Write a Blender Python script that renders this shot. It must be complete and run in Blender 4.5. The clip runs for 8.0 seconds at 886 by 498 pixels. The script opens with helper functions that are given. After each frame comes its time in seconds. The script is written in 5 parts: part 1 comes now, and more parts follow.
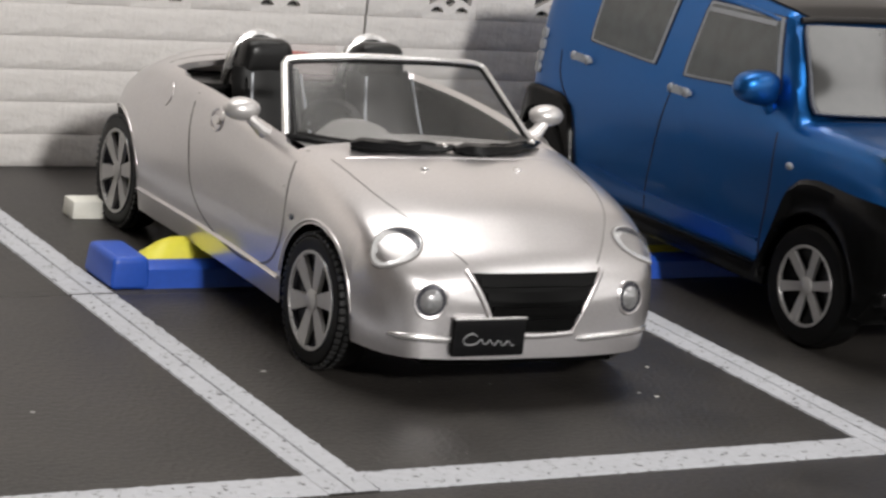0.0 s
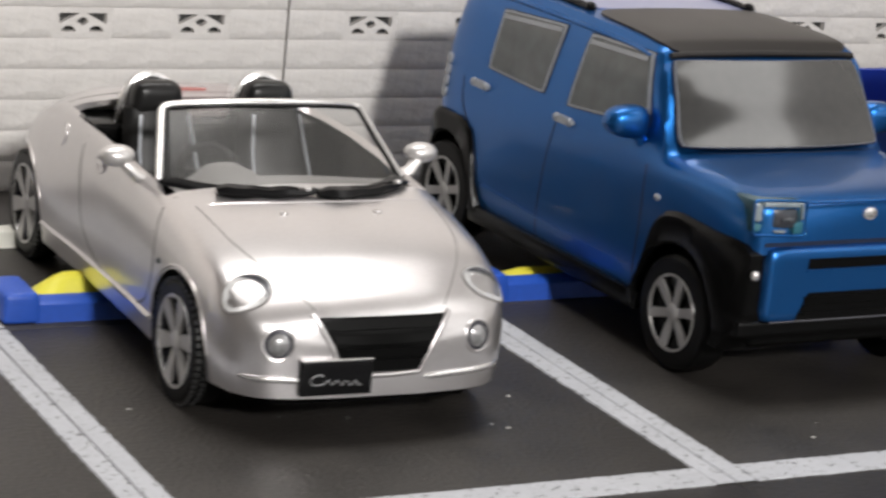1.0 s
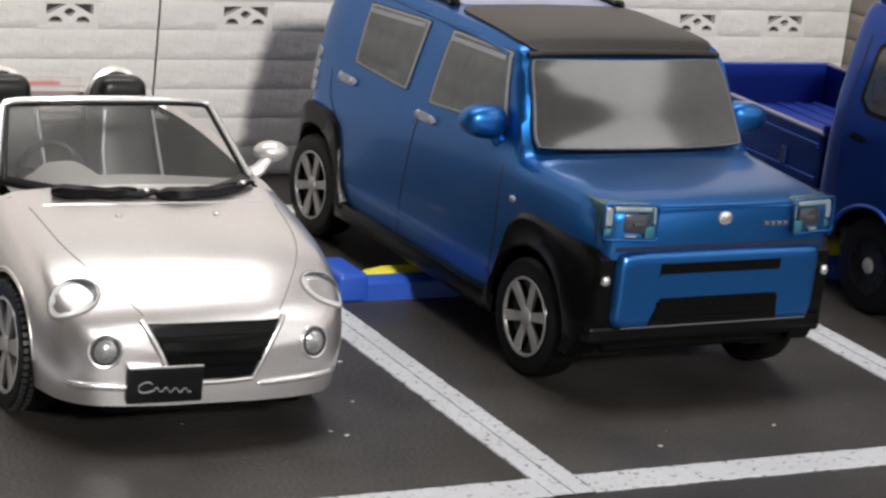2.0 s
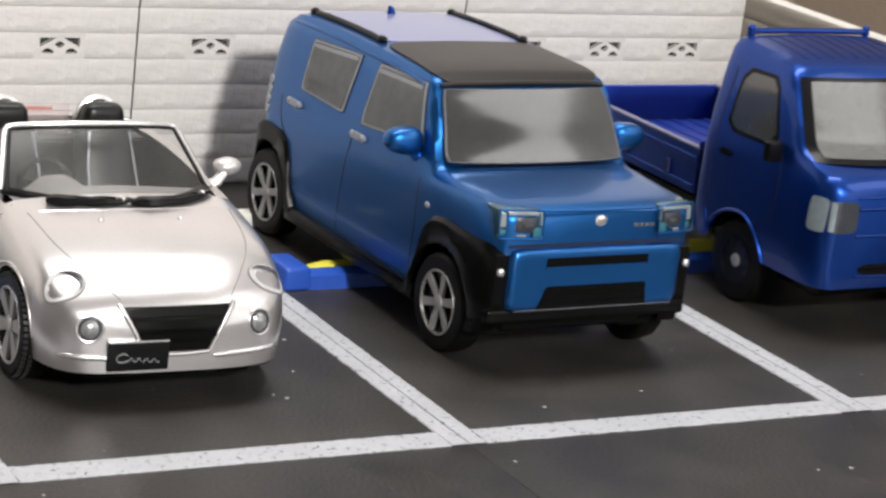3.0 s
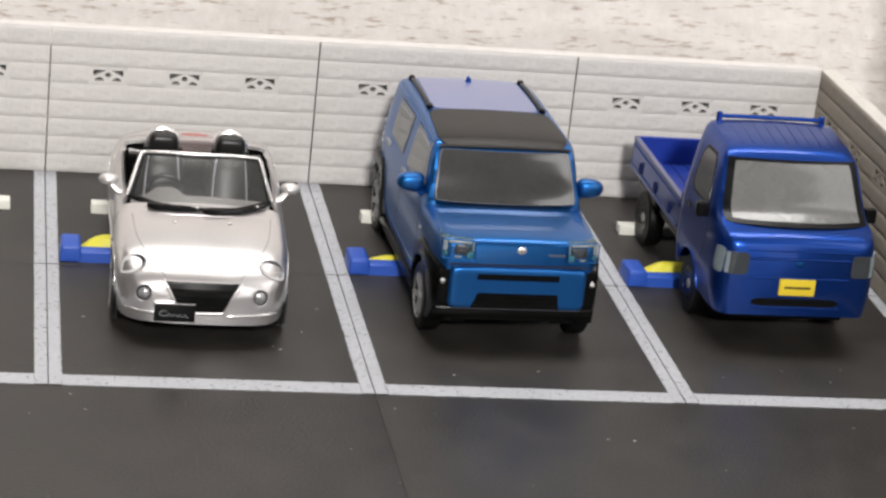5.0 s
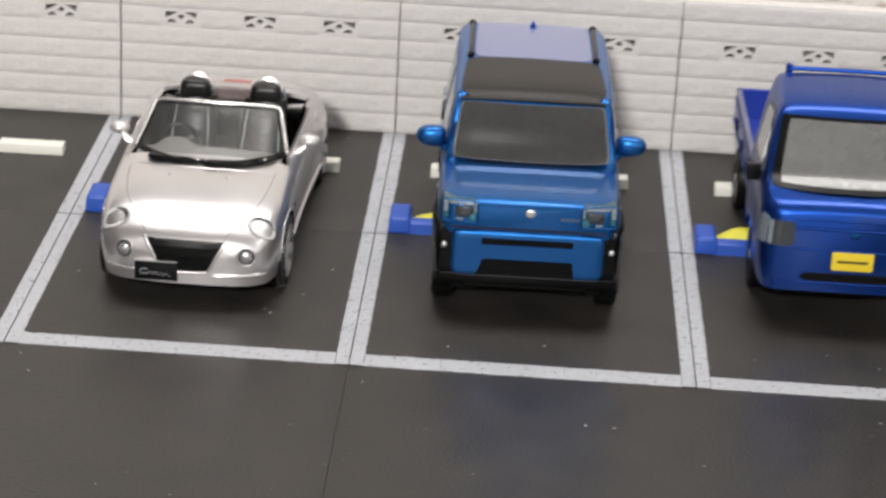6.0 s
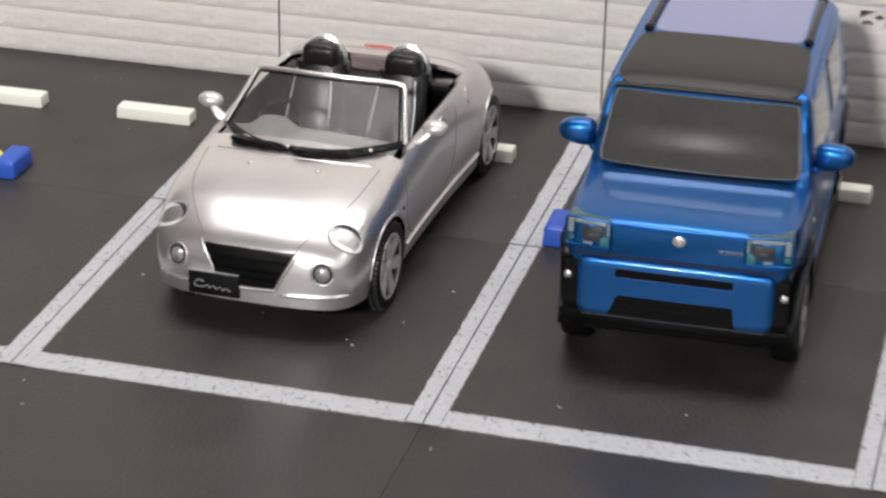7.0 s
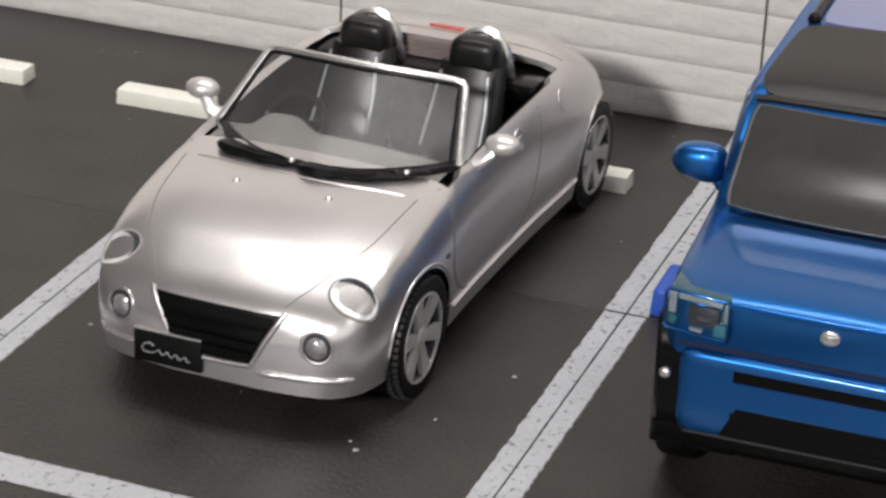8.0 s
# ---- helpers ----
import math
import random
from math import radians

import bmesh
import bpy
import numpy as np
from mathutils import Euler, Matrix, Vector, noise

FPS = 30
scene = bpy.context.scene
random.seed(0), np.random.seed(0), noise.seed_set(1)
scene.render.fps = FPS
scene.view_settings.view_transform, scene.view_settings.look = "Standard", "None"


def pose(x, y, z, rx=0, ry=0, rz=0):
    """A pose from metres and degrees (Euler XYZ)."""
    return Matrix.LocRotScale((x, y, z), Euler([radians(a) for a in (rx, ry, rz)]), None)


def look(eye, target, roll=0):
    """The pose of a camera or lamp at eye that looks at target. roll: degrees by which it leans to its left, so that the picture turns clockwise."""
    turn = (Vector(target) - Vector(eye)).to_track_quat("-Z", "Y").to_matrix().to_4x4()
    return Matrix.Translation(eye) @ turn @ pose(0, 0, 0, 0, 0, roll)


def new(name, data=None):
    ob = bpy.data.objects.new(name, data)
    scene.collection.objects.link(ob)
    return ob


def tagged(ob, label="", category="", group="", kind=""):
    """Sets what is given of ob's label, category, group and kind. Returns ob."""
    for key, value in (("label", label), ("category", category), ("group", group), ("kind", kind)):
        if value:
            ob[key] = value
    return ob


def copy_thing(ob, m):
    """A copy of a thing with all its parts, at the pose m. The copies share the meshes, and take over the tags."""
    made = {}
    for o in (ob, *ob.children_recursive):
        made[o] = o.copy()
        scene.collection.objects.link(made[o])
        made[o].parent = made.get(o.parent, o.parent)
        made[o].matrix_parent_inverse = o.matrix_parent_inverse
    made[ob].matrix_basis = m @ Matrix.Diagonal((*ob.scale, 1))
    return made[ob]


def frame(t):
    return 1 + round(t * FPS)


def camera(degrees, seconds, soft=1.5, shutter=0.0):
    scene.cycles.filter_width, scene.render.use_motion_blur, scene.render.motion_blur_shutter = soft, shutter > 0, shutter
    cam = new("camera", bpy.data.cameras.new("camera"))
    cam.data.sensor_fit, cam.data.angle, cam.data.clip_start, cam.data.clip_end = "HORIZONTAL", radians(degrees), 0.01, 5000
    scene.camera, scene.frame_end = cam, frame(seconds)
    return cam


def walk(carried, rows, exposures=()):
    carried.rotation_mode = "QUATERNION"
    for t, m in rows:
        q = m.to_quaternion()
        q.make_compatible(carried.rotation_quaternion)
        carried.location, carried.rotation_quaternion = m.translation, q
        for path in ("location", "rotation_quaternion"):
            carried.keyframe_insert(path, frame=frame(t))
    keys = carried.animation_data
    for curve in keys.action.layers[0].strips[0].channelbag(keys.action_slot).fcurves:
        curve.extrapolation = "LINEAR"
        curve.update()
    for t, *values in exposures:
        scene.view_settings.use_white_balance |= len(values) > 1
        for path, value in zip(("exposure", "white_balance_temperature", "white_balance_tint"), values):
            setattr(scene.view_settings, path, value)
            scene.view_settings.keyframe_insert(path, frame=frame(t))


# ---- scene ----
# A scale-model car park. Lengths below are in full-size metres of the 1:64 model;
# U turns them into real metres.
from mathutils.bvhtree import BVHTree

U = 1.0 / 64.0

cam = camera(21, 8.0, soft=2.6, shutter=0.4)
PATH = [
    (0, (-3.903, -6.844, 2.791), (1.052, 1.364, 0.5), 7.08),
    (0.5, (-3.992, -7.589, 3.177), (1.317, 1.684, 0.5), 6.18),
    (1, (-3.260, -7.633, 3.445), (2.011, 1.883, 0.5), 6.02),
    (1.5, (-2.983, -7.640, 3.638), (2.453, 1.918, 0.5), 6.49),
    (2, (-2.668, -7.691, 3.602), (2.772, 1.815, 0.5), 6.73),
    (2.2, (-2.692, -7.790, 3.653), (2.891, 1.742, 0.5), 6.80),
    (3.3, (-3.889, -11.023, 4.692), (3.408, 1.758, 0.5), 6.67),
    (3.5, (-4.053, -11.873, 5.014), (3.397, 1.792, 0.5), 6.64),
    (4, (-3.767, -14.292, 6.064), (2.686, 1.453, 0.5), 6.87),
    (4.5, (-2.431, -16.734, 7.224), (3.120, 1.759, 0.5), 7.21),
    (5.8, (2.899, -15.914, 7.575), (3.269, 1.420, 0.5), 3.62),
    (6, (3.577, -15.472, 7.448), (3.102, 1.081, 0.5), 3.07),
    (6.5, (4.656, -14.227, 7.354), (2.573, 0.837, 0.5), 2.30),
    (7, (5.582, -11.317, 6.516), (2.274, 1.256, 0.5), 1.06),
    (7.5, (4.966, -7.661, 5.081), (1.995, 1.744, 0.5), 1.42),
    (8, (5.159, -7.184, 5.052), (1.828, 1.818, 0.5), 2.05),
]
walk(cam, [(t, look(Vector(eye) * U, Vector(target) * U, roll)) for t, eye, target, roll in PATH],
     [(0.0, 0.05), (0.5, 0.15), (1.0, 0.16), (2.0, 0.25), (3.5, 0.47), (4.5, 0.3), (5.8, 0.18), (6.5, 0.26), (7.2, 0.14), (8.0, 0.02)])

# ---- light: a ceiling panel, a hanging lamp and two added fill lights in a closed room ----
world = bpy.data.worlds.new("room_world")
scene.world = world
world.use_nodes = True
world.node_tree.nodes["Background"].inputs[0].default_value = (1.0, 0.95, 0.9, 1)
world.node_tree.nodes["Background"].inputs[1].default_value = 0.0

# a wide ceiling panel above and a little behind the model
lamp_data = bpy.data.lights.new("ceiling_lamp", "AREA")
lamp_data.shape, lamp_data.size, lamp_data.size_y = "RECTANGLE", 80 * U, 24 * U
lamp_data.energy = 14.0
lamp_data.color = (1.0, 0.97, 0.94)
lamp = new("ceiling_lamp", lamp_data)
lamp.matrix_world = look(Vector((4, 15, 98)) * U, Vector((5, 2, 0)) * U)

# a hanging lamp on the camera's side of the table
front_data = bpy.data.lights.new("hanging_lamp", "AREA")
front_data.shape, front_data.size = "DISK", 6.5 * U
front_data.energy = 10.8
front_data.color = (1.0, 0.97, 0.94)
front = new("hanging_lamp", front_data)
front.matrix_world = look(Vector((-4, -72, 36.5)) * U, Vector((3, 2, 0)) * U)

# two unseen fill lights, added to brighten the blue car's nose and windscreen
low_data = bpy.data.lights.new("low_window_light", "AREA")
low_data.shape, low_data.size, low_data.size_y = "RECTANGLE", 70 * U, 46 * U
low_data.energy = 2.6
low_data.color = (1.0, 0.98, 0.96)
low_fill = new("low_window_light", low_data)
low_fill.matrix_world = look(Vector((50, -76, 23.5)) * U, Vector((3, 2, 0)) * U)
fill_data = bpy.data.lights.new("window_light", "AREA")
fill_data.shape, fill_data.size, fill_data.size_y = "RECTANGLE", 70 * U, 46 * U
fill_data.energy = 6.0
fill_data.color = (1.0, 0.98, 0.96)
window = new("window_light", fill_data)
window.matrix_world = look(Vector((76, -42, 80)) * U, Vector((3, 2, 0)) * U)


# ---- materials ----
def material(name, base, rough=0.5, metal=0.0, vary=0.15, grain=0.05, patch=0.6, bump=0.0, coat=0.0, tint=None,
             rough_vary=0.1, per_object=0.0, spec=0.5, grain_bump=None):
    """Procedural surface: base colour varied at two scales (grain and patch, in model metres), with fine relief."""
    m = bpy.data.materials.new(name)
    m.use_nodes = True
    nt = m.node_tree
    n, l = nt.nodes, nt.links
    b = n["Principled BSDF"]
    b.inputs["Metallic"].default_value = metal
    b.inputs["Coat Weight"].default_value = coat
    b.inputs["Coat Roughness"].default_value = 0.06
    b.inputs["Specular IOR Level"].default_value = spec
    co = n.new("ShaderNodeTexCoord")
    small, large = n.new("ShaderNodeTexNoise"), n.new("ShaderNodeTexNoise")
    small.inputs["Scale"].default_value = 1 / (grain * U)
    small.inputs["Detail"].default_value = 3
    large.inputs["Scale"].default_value = 1 / (patch * U)
    large.inputs["Detail"].default_value = 4
    for t in (small, large):
        l.new(co.outputs["Object"], t.inputs["Vector"])
    add = n.new("ShaderNodeMath")
    add.operation = "ADD"
    l.new(small.outputs[0], add.inputs[0])
    l.new(large.outputs[0], add.inputs[1])
    src = add.outputs[0]
    if per_object:
        info, mul = n.new("ShaderNodeObjectInfo"), n.new("ShaderNodeMath")
        mul.operation = "MULTIPLY_ADD"
        mul.inputs[1].default_value = per_object
        l.new(info.outputs["Random"], mul.inputs[0])
        l.new(src, mul.inputs[2])
        src = mul.outputs[0]
    ramp = n.new("ShaderNodeMapRange")
    ramp.inputs["From Min"].default_value, ramp.inputs["From Max"].default_value = 0.6, 1.4 + per_object
    l.new(src, ramp.inputs["Value"])
    mix = n.new("ShaderNodeMix")
    mix.data_type = "RGBA"
    dark = [c * (1 - vary) for c in base]
    light = [min(1, c * (1 + vary)) for c in (tint or base)]
    mix.inputs["A"].default_value, mix.inputs["B"].default_value = (*dark, 1), (*light, 1)
    l.new(ramp.outputs[0], mix.inputs["Factor"])
    l.new(mix.outputs["Result"], b.inputs["Base Color"])
    rr = n.new("ShaderNodeMapRange")
    rr.inputs["To Min"].default_value = max(0.02, rough * (1 - rough_vary))
    rr.inputs["To Max"].default_value = min(1, rough * (1 + rough_vary))
    l.new(large.outputs[0], rr.inputs["Value"])
    l.new(rr.outputs[0], b.inputs["Roughness"])
    if bump:
        bp = n.new("ShaderNodeBump")
        bp.inputs["Strength"].default_value = 1.0
        bp.inputs["Distance"].default_value = bump * U
        l.new(small.outputs[0] if grain_bump is None else add.outputs[0], bp.inputs["Height"])
        l.new(bp.outputs[0], b.inputs["Normal"])
    return m


def worn_paint(name, paint, under, grain, amount):
    """Paint with small specks rubbed through to what lies beneath."""
    m = material(name, paint, 0.6, vary=0.10, grain=grain, patch=0.35, bump=0.004)
    nt = m.node_tree
    n, l = nt.nodes, nt.links
    b = n["Principled BSDF"]
    old = b.inputs["Base Color"].links[0].from_socket
    co, t = n.new("ShaderNodeTexCoord"), n.new("ShaderNodeTexNoise")
    t.inputs["Scale"].default_value, t.inputs["Detail"].default_value = 1 / (0.035 * U), 5
    t.inputs["Roughness"].default_value = 0.7
    l.new(co.outputs["Object"], t.inputs["Vector"])
    r = n.new("ShaderNodeMapRange")
    r.inputs["From Min"].default_value, r.inputs["From Max"].default_value = amount, amount + 0.04
    l.new(t.outputs[0], r.inputs["Value"])
    mix = n.new("ShaderNodeMix")
    mix.data_type = "RGBA"
    mix.inputs["B"].default_value = (*under, 1)
    l.new(r.outputs[0], mix.inputs["Factor"])
    l.new(old, mix.inputs["A"])
    l.new(mix.outputs["Result"], b.inputs["Base Color"])
    return m


def glass(name, colour, rough=0.05, clear=0.6):
    """Thin clear plastic: part see-through, part glossy."""
    m = bpy.data.materials.new(name)
    m.use_nodes = True
    n, l = m.node_tree.nodes, m.node_tree.links
    out, b = n["Material Output"], n["Principled BSDF"]
    b.inputs["Base Color"].default_value = (*colour, 1)
    b.inputs["Roughness"].default_value = rough
    b.inputs["Coat Weight"].default_value = 0.6
    b.inputs["Coat Roughness"].default_value = max(0.04, rough)
    tr, mix = n.new("ShaderNodeBsdfTransparent"), n.new("ShaderNodeMixShader")
    mix.inputs[0].default_value = clear
    l.new(b.outputs[0], mix.inputs[1])
    l.new(tr.outputs[0], mix.inputs[2])
    l.new(mix.outputs[0], out.inputs["Surface"])
    return m


ASPHALT = material("dark_card", (0.0252, 0.0222, 0.0198), 0.50, vary=0.60, grain=0.026, patch=0.4, bump=0.0050, rough_vary=0.12, spec=0.58)
PAINT = worn_paint("white_line_paint", (0.45, 0.46, 0.49), (0.075, 0.073, 0.075), 0.03, 0.592)
BLOCK = material("block_plastic", (0.655, 0.632, 0.612), 0.72, vary=0.06, grain=0.12, patch=0.4, bump=0.024, per_object=0.03)
# Near-black core: the shade inside the pierced blocks' openings is put into its colour.
SHADE_CORE = material("shade_core", (0.05, 0.05, 0.048), 0.8, vary=0.1)
CAP = material("white_cap", (0.66, 0.64, 0.60), 0.6, vary=0.08)
# Darker, browner copy of the block plastic, with the side wall's shade painted in.
SHADED_BLOCK = material("shaded_block_plastic", (0.33, 0.295, 0.245), 0.8, vary=0.10, grain=0.06, patch=0.4, bump=0.006, per_object=0.15)
BAR = material("cream_bar", (0.80, 0.79, 0.72), 0.55, vary=0.05)
STOP_BLUE = material("stop_blue", (0.018, 0.085, 0.47), 0.42, vary=0.10, grain=0.03)
STOP_YELLOW = material("stop_yellow", (0.78, 0.72, 0.06), 0.5, vary=0.06, grain=0.03)
SILVER = material("silver_paint", (0.695, 0.672, 0.674), 0.315, 0.90, vary=0.07, grain=0.012, patch=0.45, coat=0.55, rough_vary=0.12, bump=0.0002)
SILVER_TRIM = material("bright_silver", (0.80, 0.79, 0.785), 0.25, 0.85, vary=0.06, grain=0.02)
BRIGHT_SHELL = material("silver_shell", (0.66, 0.64, 0.63), 0.36, 0.6, vary=0.08, grain=0.02, coat=0.3)
BRIGHT_RIM = material("bright_rim", (0.50, 0.49, 0.48), 0.4, 0.3, vary=0.06)
RIM = material("rim_silver", (0.40, 0.39, 0.38), 0.42, 0.5, vary=0.08)
TYRE = material("tyre_rubber", (0.004, 0.004, 0.004), 0.4, vary=0.2, grain=0.02, spec=0.14)
BLACK = material("black_plastic", (0.005, 0.005, 0.0055), 0.26, vary=0.15, grain=0.02, spec=0.2)
GRILLE = material("grille_black", (0.003, 0.003, 0.003), 0.30, vary=0.25, grain=0.03, spec=0.12)
SATIN = material("satin_black", (0.0028, 0.0028, 0.0028), 0.25, vary=0.2, grain=0.03, spec=0.16, bump=0.0015)
SEAT = material("black_seat", (0.008, 0.008, 0.008), 0.33, vary=0.1, spec=0.35)
DASH = material("grey_dash", (0.20, 0.195, 0.19), 0.5, vary=0.1)
SEAM = material("seam_shadow", (0.20, 0.19, 0.185), 0.6, vary=0.1)
BLUE = material("bright_blue_paint", (0.011, 0.114, 0.368), 0.36, 0.88, vary=0.09, grain=0.008, patch=1.0, coat=0.35, rough_vary=0.05)
DEEP_BLUE = material("deep_blue_paint", (0.006, 0.048, 0.28), 0.36, 0.85, vary=0.10, grain=0.010, patch=0.8, coat=0.35)
BED_BLUE = material("bed_blue", (0.008, 0.035, 0.30), 0.45, vary=0.06, grain=0.03)
BLUE_SEAM = material("blue_seam", (0.003, 0.010, 0.035), 0.6, vary=0.1)
DEEP_SEAM = material("deep_blue_seam", (0.004, 0.01, 0.07), 0.6, vary=0.1)
ROOF = material("pale_roof", (0.20, 0.225, 0.40), 0.35, 0.1, vary=0.03, coat=0.4)
ROOF_BLACK = material("roof_black", (0.014, 0.012, 0.011), 0.42, vary=0.15, grain=0.03, spec=0.35)
SMOKED = material("smoked_window", (0.044, 0.044, 0.043), 0.14, vary=0.14, patch=0.3, coat=0.9, spec=0.6)
SMOKED.node_tree.nodes["Principled BSDF"].inputs["Coat Roughness"].default_value = 0.10
PALE_PANE = material("pale_pane", (0.13, 0.13, 0.128), 0.27, vary=0.12, patch=0.3, coat=0.5)
DARK_PANE = material("dark_pane", (0.060, 0.072, 0.075), 0.15, vary=0.3, grain=0.08, patch=0.3, coat=0.5)
TREAD = material("tread_rubber", (0.022, 0.022, 0.022), 0.35, vary=0.2, grain=0.02)
PALE_LENS = material("pale_lens", (0.27, 0.32, 0.35), 0.25, 0.2, vary=0.2, grain=0.05, coat=0.5)
SCREEN_EDGE = material("screen_edge", (0.14, 0.15, 0.17), 0.3, 0.2, vary=0.2, grain=0.05)
GATE_RIM = material("gate_rim", (0.15, 0.155, 0.25), 0.4, 0.1, vary=0.25, grain=0.06)
TRIM_GREY = material("window_edge", (0.33, 0.35, 0.38), 0.35, 0.2, vary=0.05)
CLEAR = glass("clear_windscreen", (0.17, 0.17, 0.165), 0.20, 0.76)
LENS = glass("clear_lens", (0.08, 0.085, 0.09), 0.04, 0.84)
LENS_TEAL = glass("teal_lens", (0.03, 0.12, 0.17), 0.10, 0.91)
LAMP_BLUE = material("blue_lamp_bowl", (0.026, 0.090, 0.125), 0.2, 0.3, vary=0.3, grain=0.04, coat=0.5)
TEAL_BOWL = material("teal_lamp_bowl", (0.045, 0.19, 0.25), 0.25, 0.3, vary=0.35, grain=0.05, coat=0.4)
REFLECTOR = material("lamp_reflector", (0.84, 0.84, 0.85), 0.24, 0.35, vary=0.2, grain=0.05, patch=0.08, bump=0.003)
FOG = material("fog_reflector", (0.40, 0.40, 0.405), 0.24, 0.6, vary=0.4, grain=0.03, patch=0.07, coat=0.4, bump=0.002)
LAMP_DARK = material("lamp_inside", (0.05, 0.05, 0.06), 0.25, 0.3, vary=0.2, grain=0.04)
GREY_LAMP = material("grey_lamp", (0.055, 0.062, 0.07), 0.22, 0.2, vary=0.25, grain=0.05, coat=0.35)
RED_LENS = material("red_lens", (0.45, 0.09, 0.07), 0.25, vary=0.1)
PALE_PINK = glass("pink_screen", (0.60, 0.48, 0.47), 0.15, 0.66)
YELLOW_PLATE = material("yellow_plate", (0.80, 0.60, 0.03), 0.5, vary=0.03)
PLATE_INK = material("plate_ink", (0.10, 0.07, 0.01), 0.6, vary=0.05)
SILVER_INK = material("silver_ink", (0.50, 0.50, 0.51), 0.4, 0.3, vary=0.15, grain=0.02)
DUST = material("dust_speck", (0.45, 0.44, 0.42), 0.8, vary=0.2)
ROCK = material("stone_paper", (0.92, 0.865, 0.82), 0.9, vary=0.07, grain=0.10, patch=0.9, bump=0.008, tint=(0.93, 0.89, 0.855))


def streaked(m, colour, start):
    """Thin level streaks, as of ledges in stone."""
    n, l = m.node_tree.nodes, m.node_tree.links
    b = n["Principled BSDF"]
    old = b.inputs["Base Color"].links[0].from_socket
    co, mp, t = n.new("ShaderNodeTexCoord"), n.new("ShaderNodeMapping"), n.new("ShaderNodeTexNoise")
    mp.inputs["Scale"].default_value = (0.9 / U, 0.9 / U, 4.6 / U)
    t.inputs["Detail"].default_value, t.inputs["Roughness"].default_value = 5, 0.62
    r, mix = n.new("ShaderNodeMapRange"), n.new("ShaderNodeMix")
    r.inputs["From Min"].default_value, r.inputs["From Max"].default_value = start, start + 0.16
    mix.data_type = "RGBA"
    mix.inputs["B"].default_value = (*colour, 1)
    l.new(co.outputs["Object"], mp.inputs["Vector"])
    l.new(mp.outputs[0], t.inputs["Vector"])
    l.new(t.outputs[0], r.inputs["Value"])
    l.new(r.outputs[0], mix.inputs["Factor"])
    l.new(old, mix.inputs["A"])
    l.new(mix.outputs["Result"], b.inputs["Base Color"])


streaked(ROCK, (0.50, 0.39, 0.32), 0.555)
CEILING = material("ceiling_paint", (0.82, 0.81, 0.80), 0.9, vary=0.04, grain=0.8, patch=12)
ROOM = material("room_paint", (0.66, 0.65, 0.64), 0.9, vary=0.04, grain=0.8, patch=12)


def fading(m, colour, x0, x1):
    """The surface turns into another colour beyond x0..x1, with an uneven edge."""
    n, l = m.node_tree.nodes, m.node_tree.links
    b = n["Principled BSDF"]
    old = b.inputs["Base Color"].links[0].from_socket
    co, sep, t = n.new("ShaderNodeTexCoord"), n.new("ShaderNodeSeparateXYZ"), n.new("ShaderNodeTexNoise")
    t.inputs["Scale"].default_value, t.inputs["Detail"].default_value = 2.2 / U, 5
    mad, r, mix = n.new("ShaderNodeMath"), n.new("ShaderNodeMapRange"), n.new("ShaderNodeMix")
    mad.operation = "MULTIPLY_ADD"
    mad.inputs[1].default_value = 0.7 * U
    r.inputs["From Min"].default_value, r.inputs["From Max"].default_value = (x0 + 0.35) * U, (x1 + 0.35) * U
    mix.data_type = "RGBA"
    mix.inputs["B"].default_value = (*colour, 1)
    l.new(co.outputs["Object"], sep.inputs[0])
    l.new(co.outputs["Object"], t.inputs["Vector"])
    l.new(t.outputs[0], mad.inputs[0])
    l.new(sep.outputs[0], mad.inputs[2])
    l.new(mad.outputs[0], r.inputs["Value"])
    l.new(r.outputs[0], mix.inputs["Factor"])
    l.new(old, mix.inputs["A"])
    l.new(mix.outputs["Result"], b.inputs["Base Color"])


fading(ROCK, (0.16, 0.122, 0.09), 8.35, 9.05)
TABLE = material("table_wood", (0.13, 0.112, 0.098), 0.6, vary=0.2, grain=0.4, patch=5)
DIM = material("grey_paint", (0.34, 0.335, 0.33), 0.9, vary=0.04, grain=0.8, patch=12)
TEAL = material("teal_board", (0.10, 0.36, 0.33), 0.6, vary=0.06)


# ---- building helpers ----
def mesh_from(bm, name, mats, angle=35):
    """Scales a bmesh to real size and makes a mesh of it."""
    bmesh.ops.recalc_face_normals(bm, faces=bm.faces)
    me = bpy.data.meshes.new(name)
    for v in bm.verts:
        v.co *= U
    bm.to_mesh(me)
    bm.free()
    for m in mats if isinstance(mats, (list, tuple)) else [mats]:
        me.materials.append(m)
    for p in me.polygons:
        p.use_smooth = True
    me.set_sharp_from_angle(angle=radians(angle))
    return me


def part(name, bm, mat, parent=None, label="", angle=35, m=None):
    ob = new(name, mesh_from(bm, name, mat, angle))
    if parent is not None:
        ob.parent = parent
    if m is not None:
        ob.matrix_basis = m
    return tagged(ob, label)


def thing(name, label, category, x=0, y=0, z=0, turn=0, group="", kind=""):
    ob = new(name)
    ob.empty_display_size = 0.01
    ob.matrix_basis = pose(x * U, y * U, z * U, 0, 0, turn)
    return tagged(ob, label, category, group, kind)


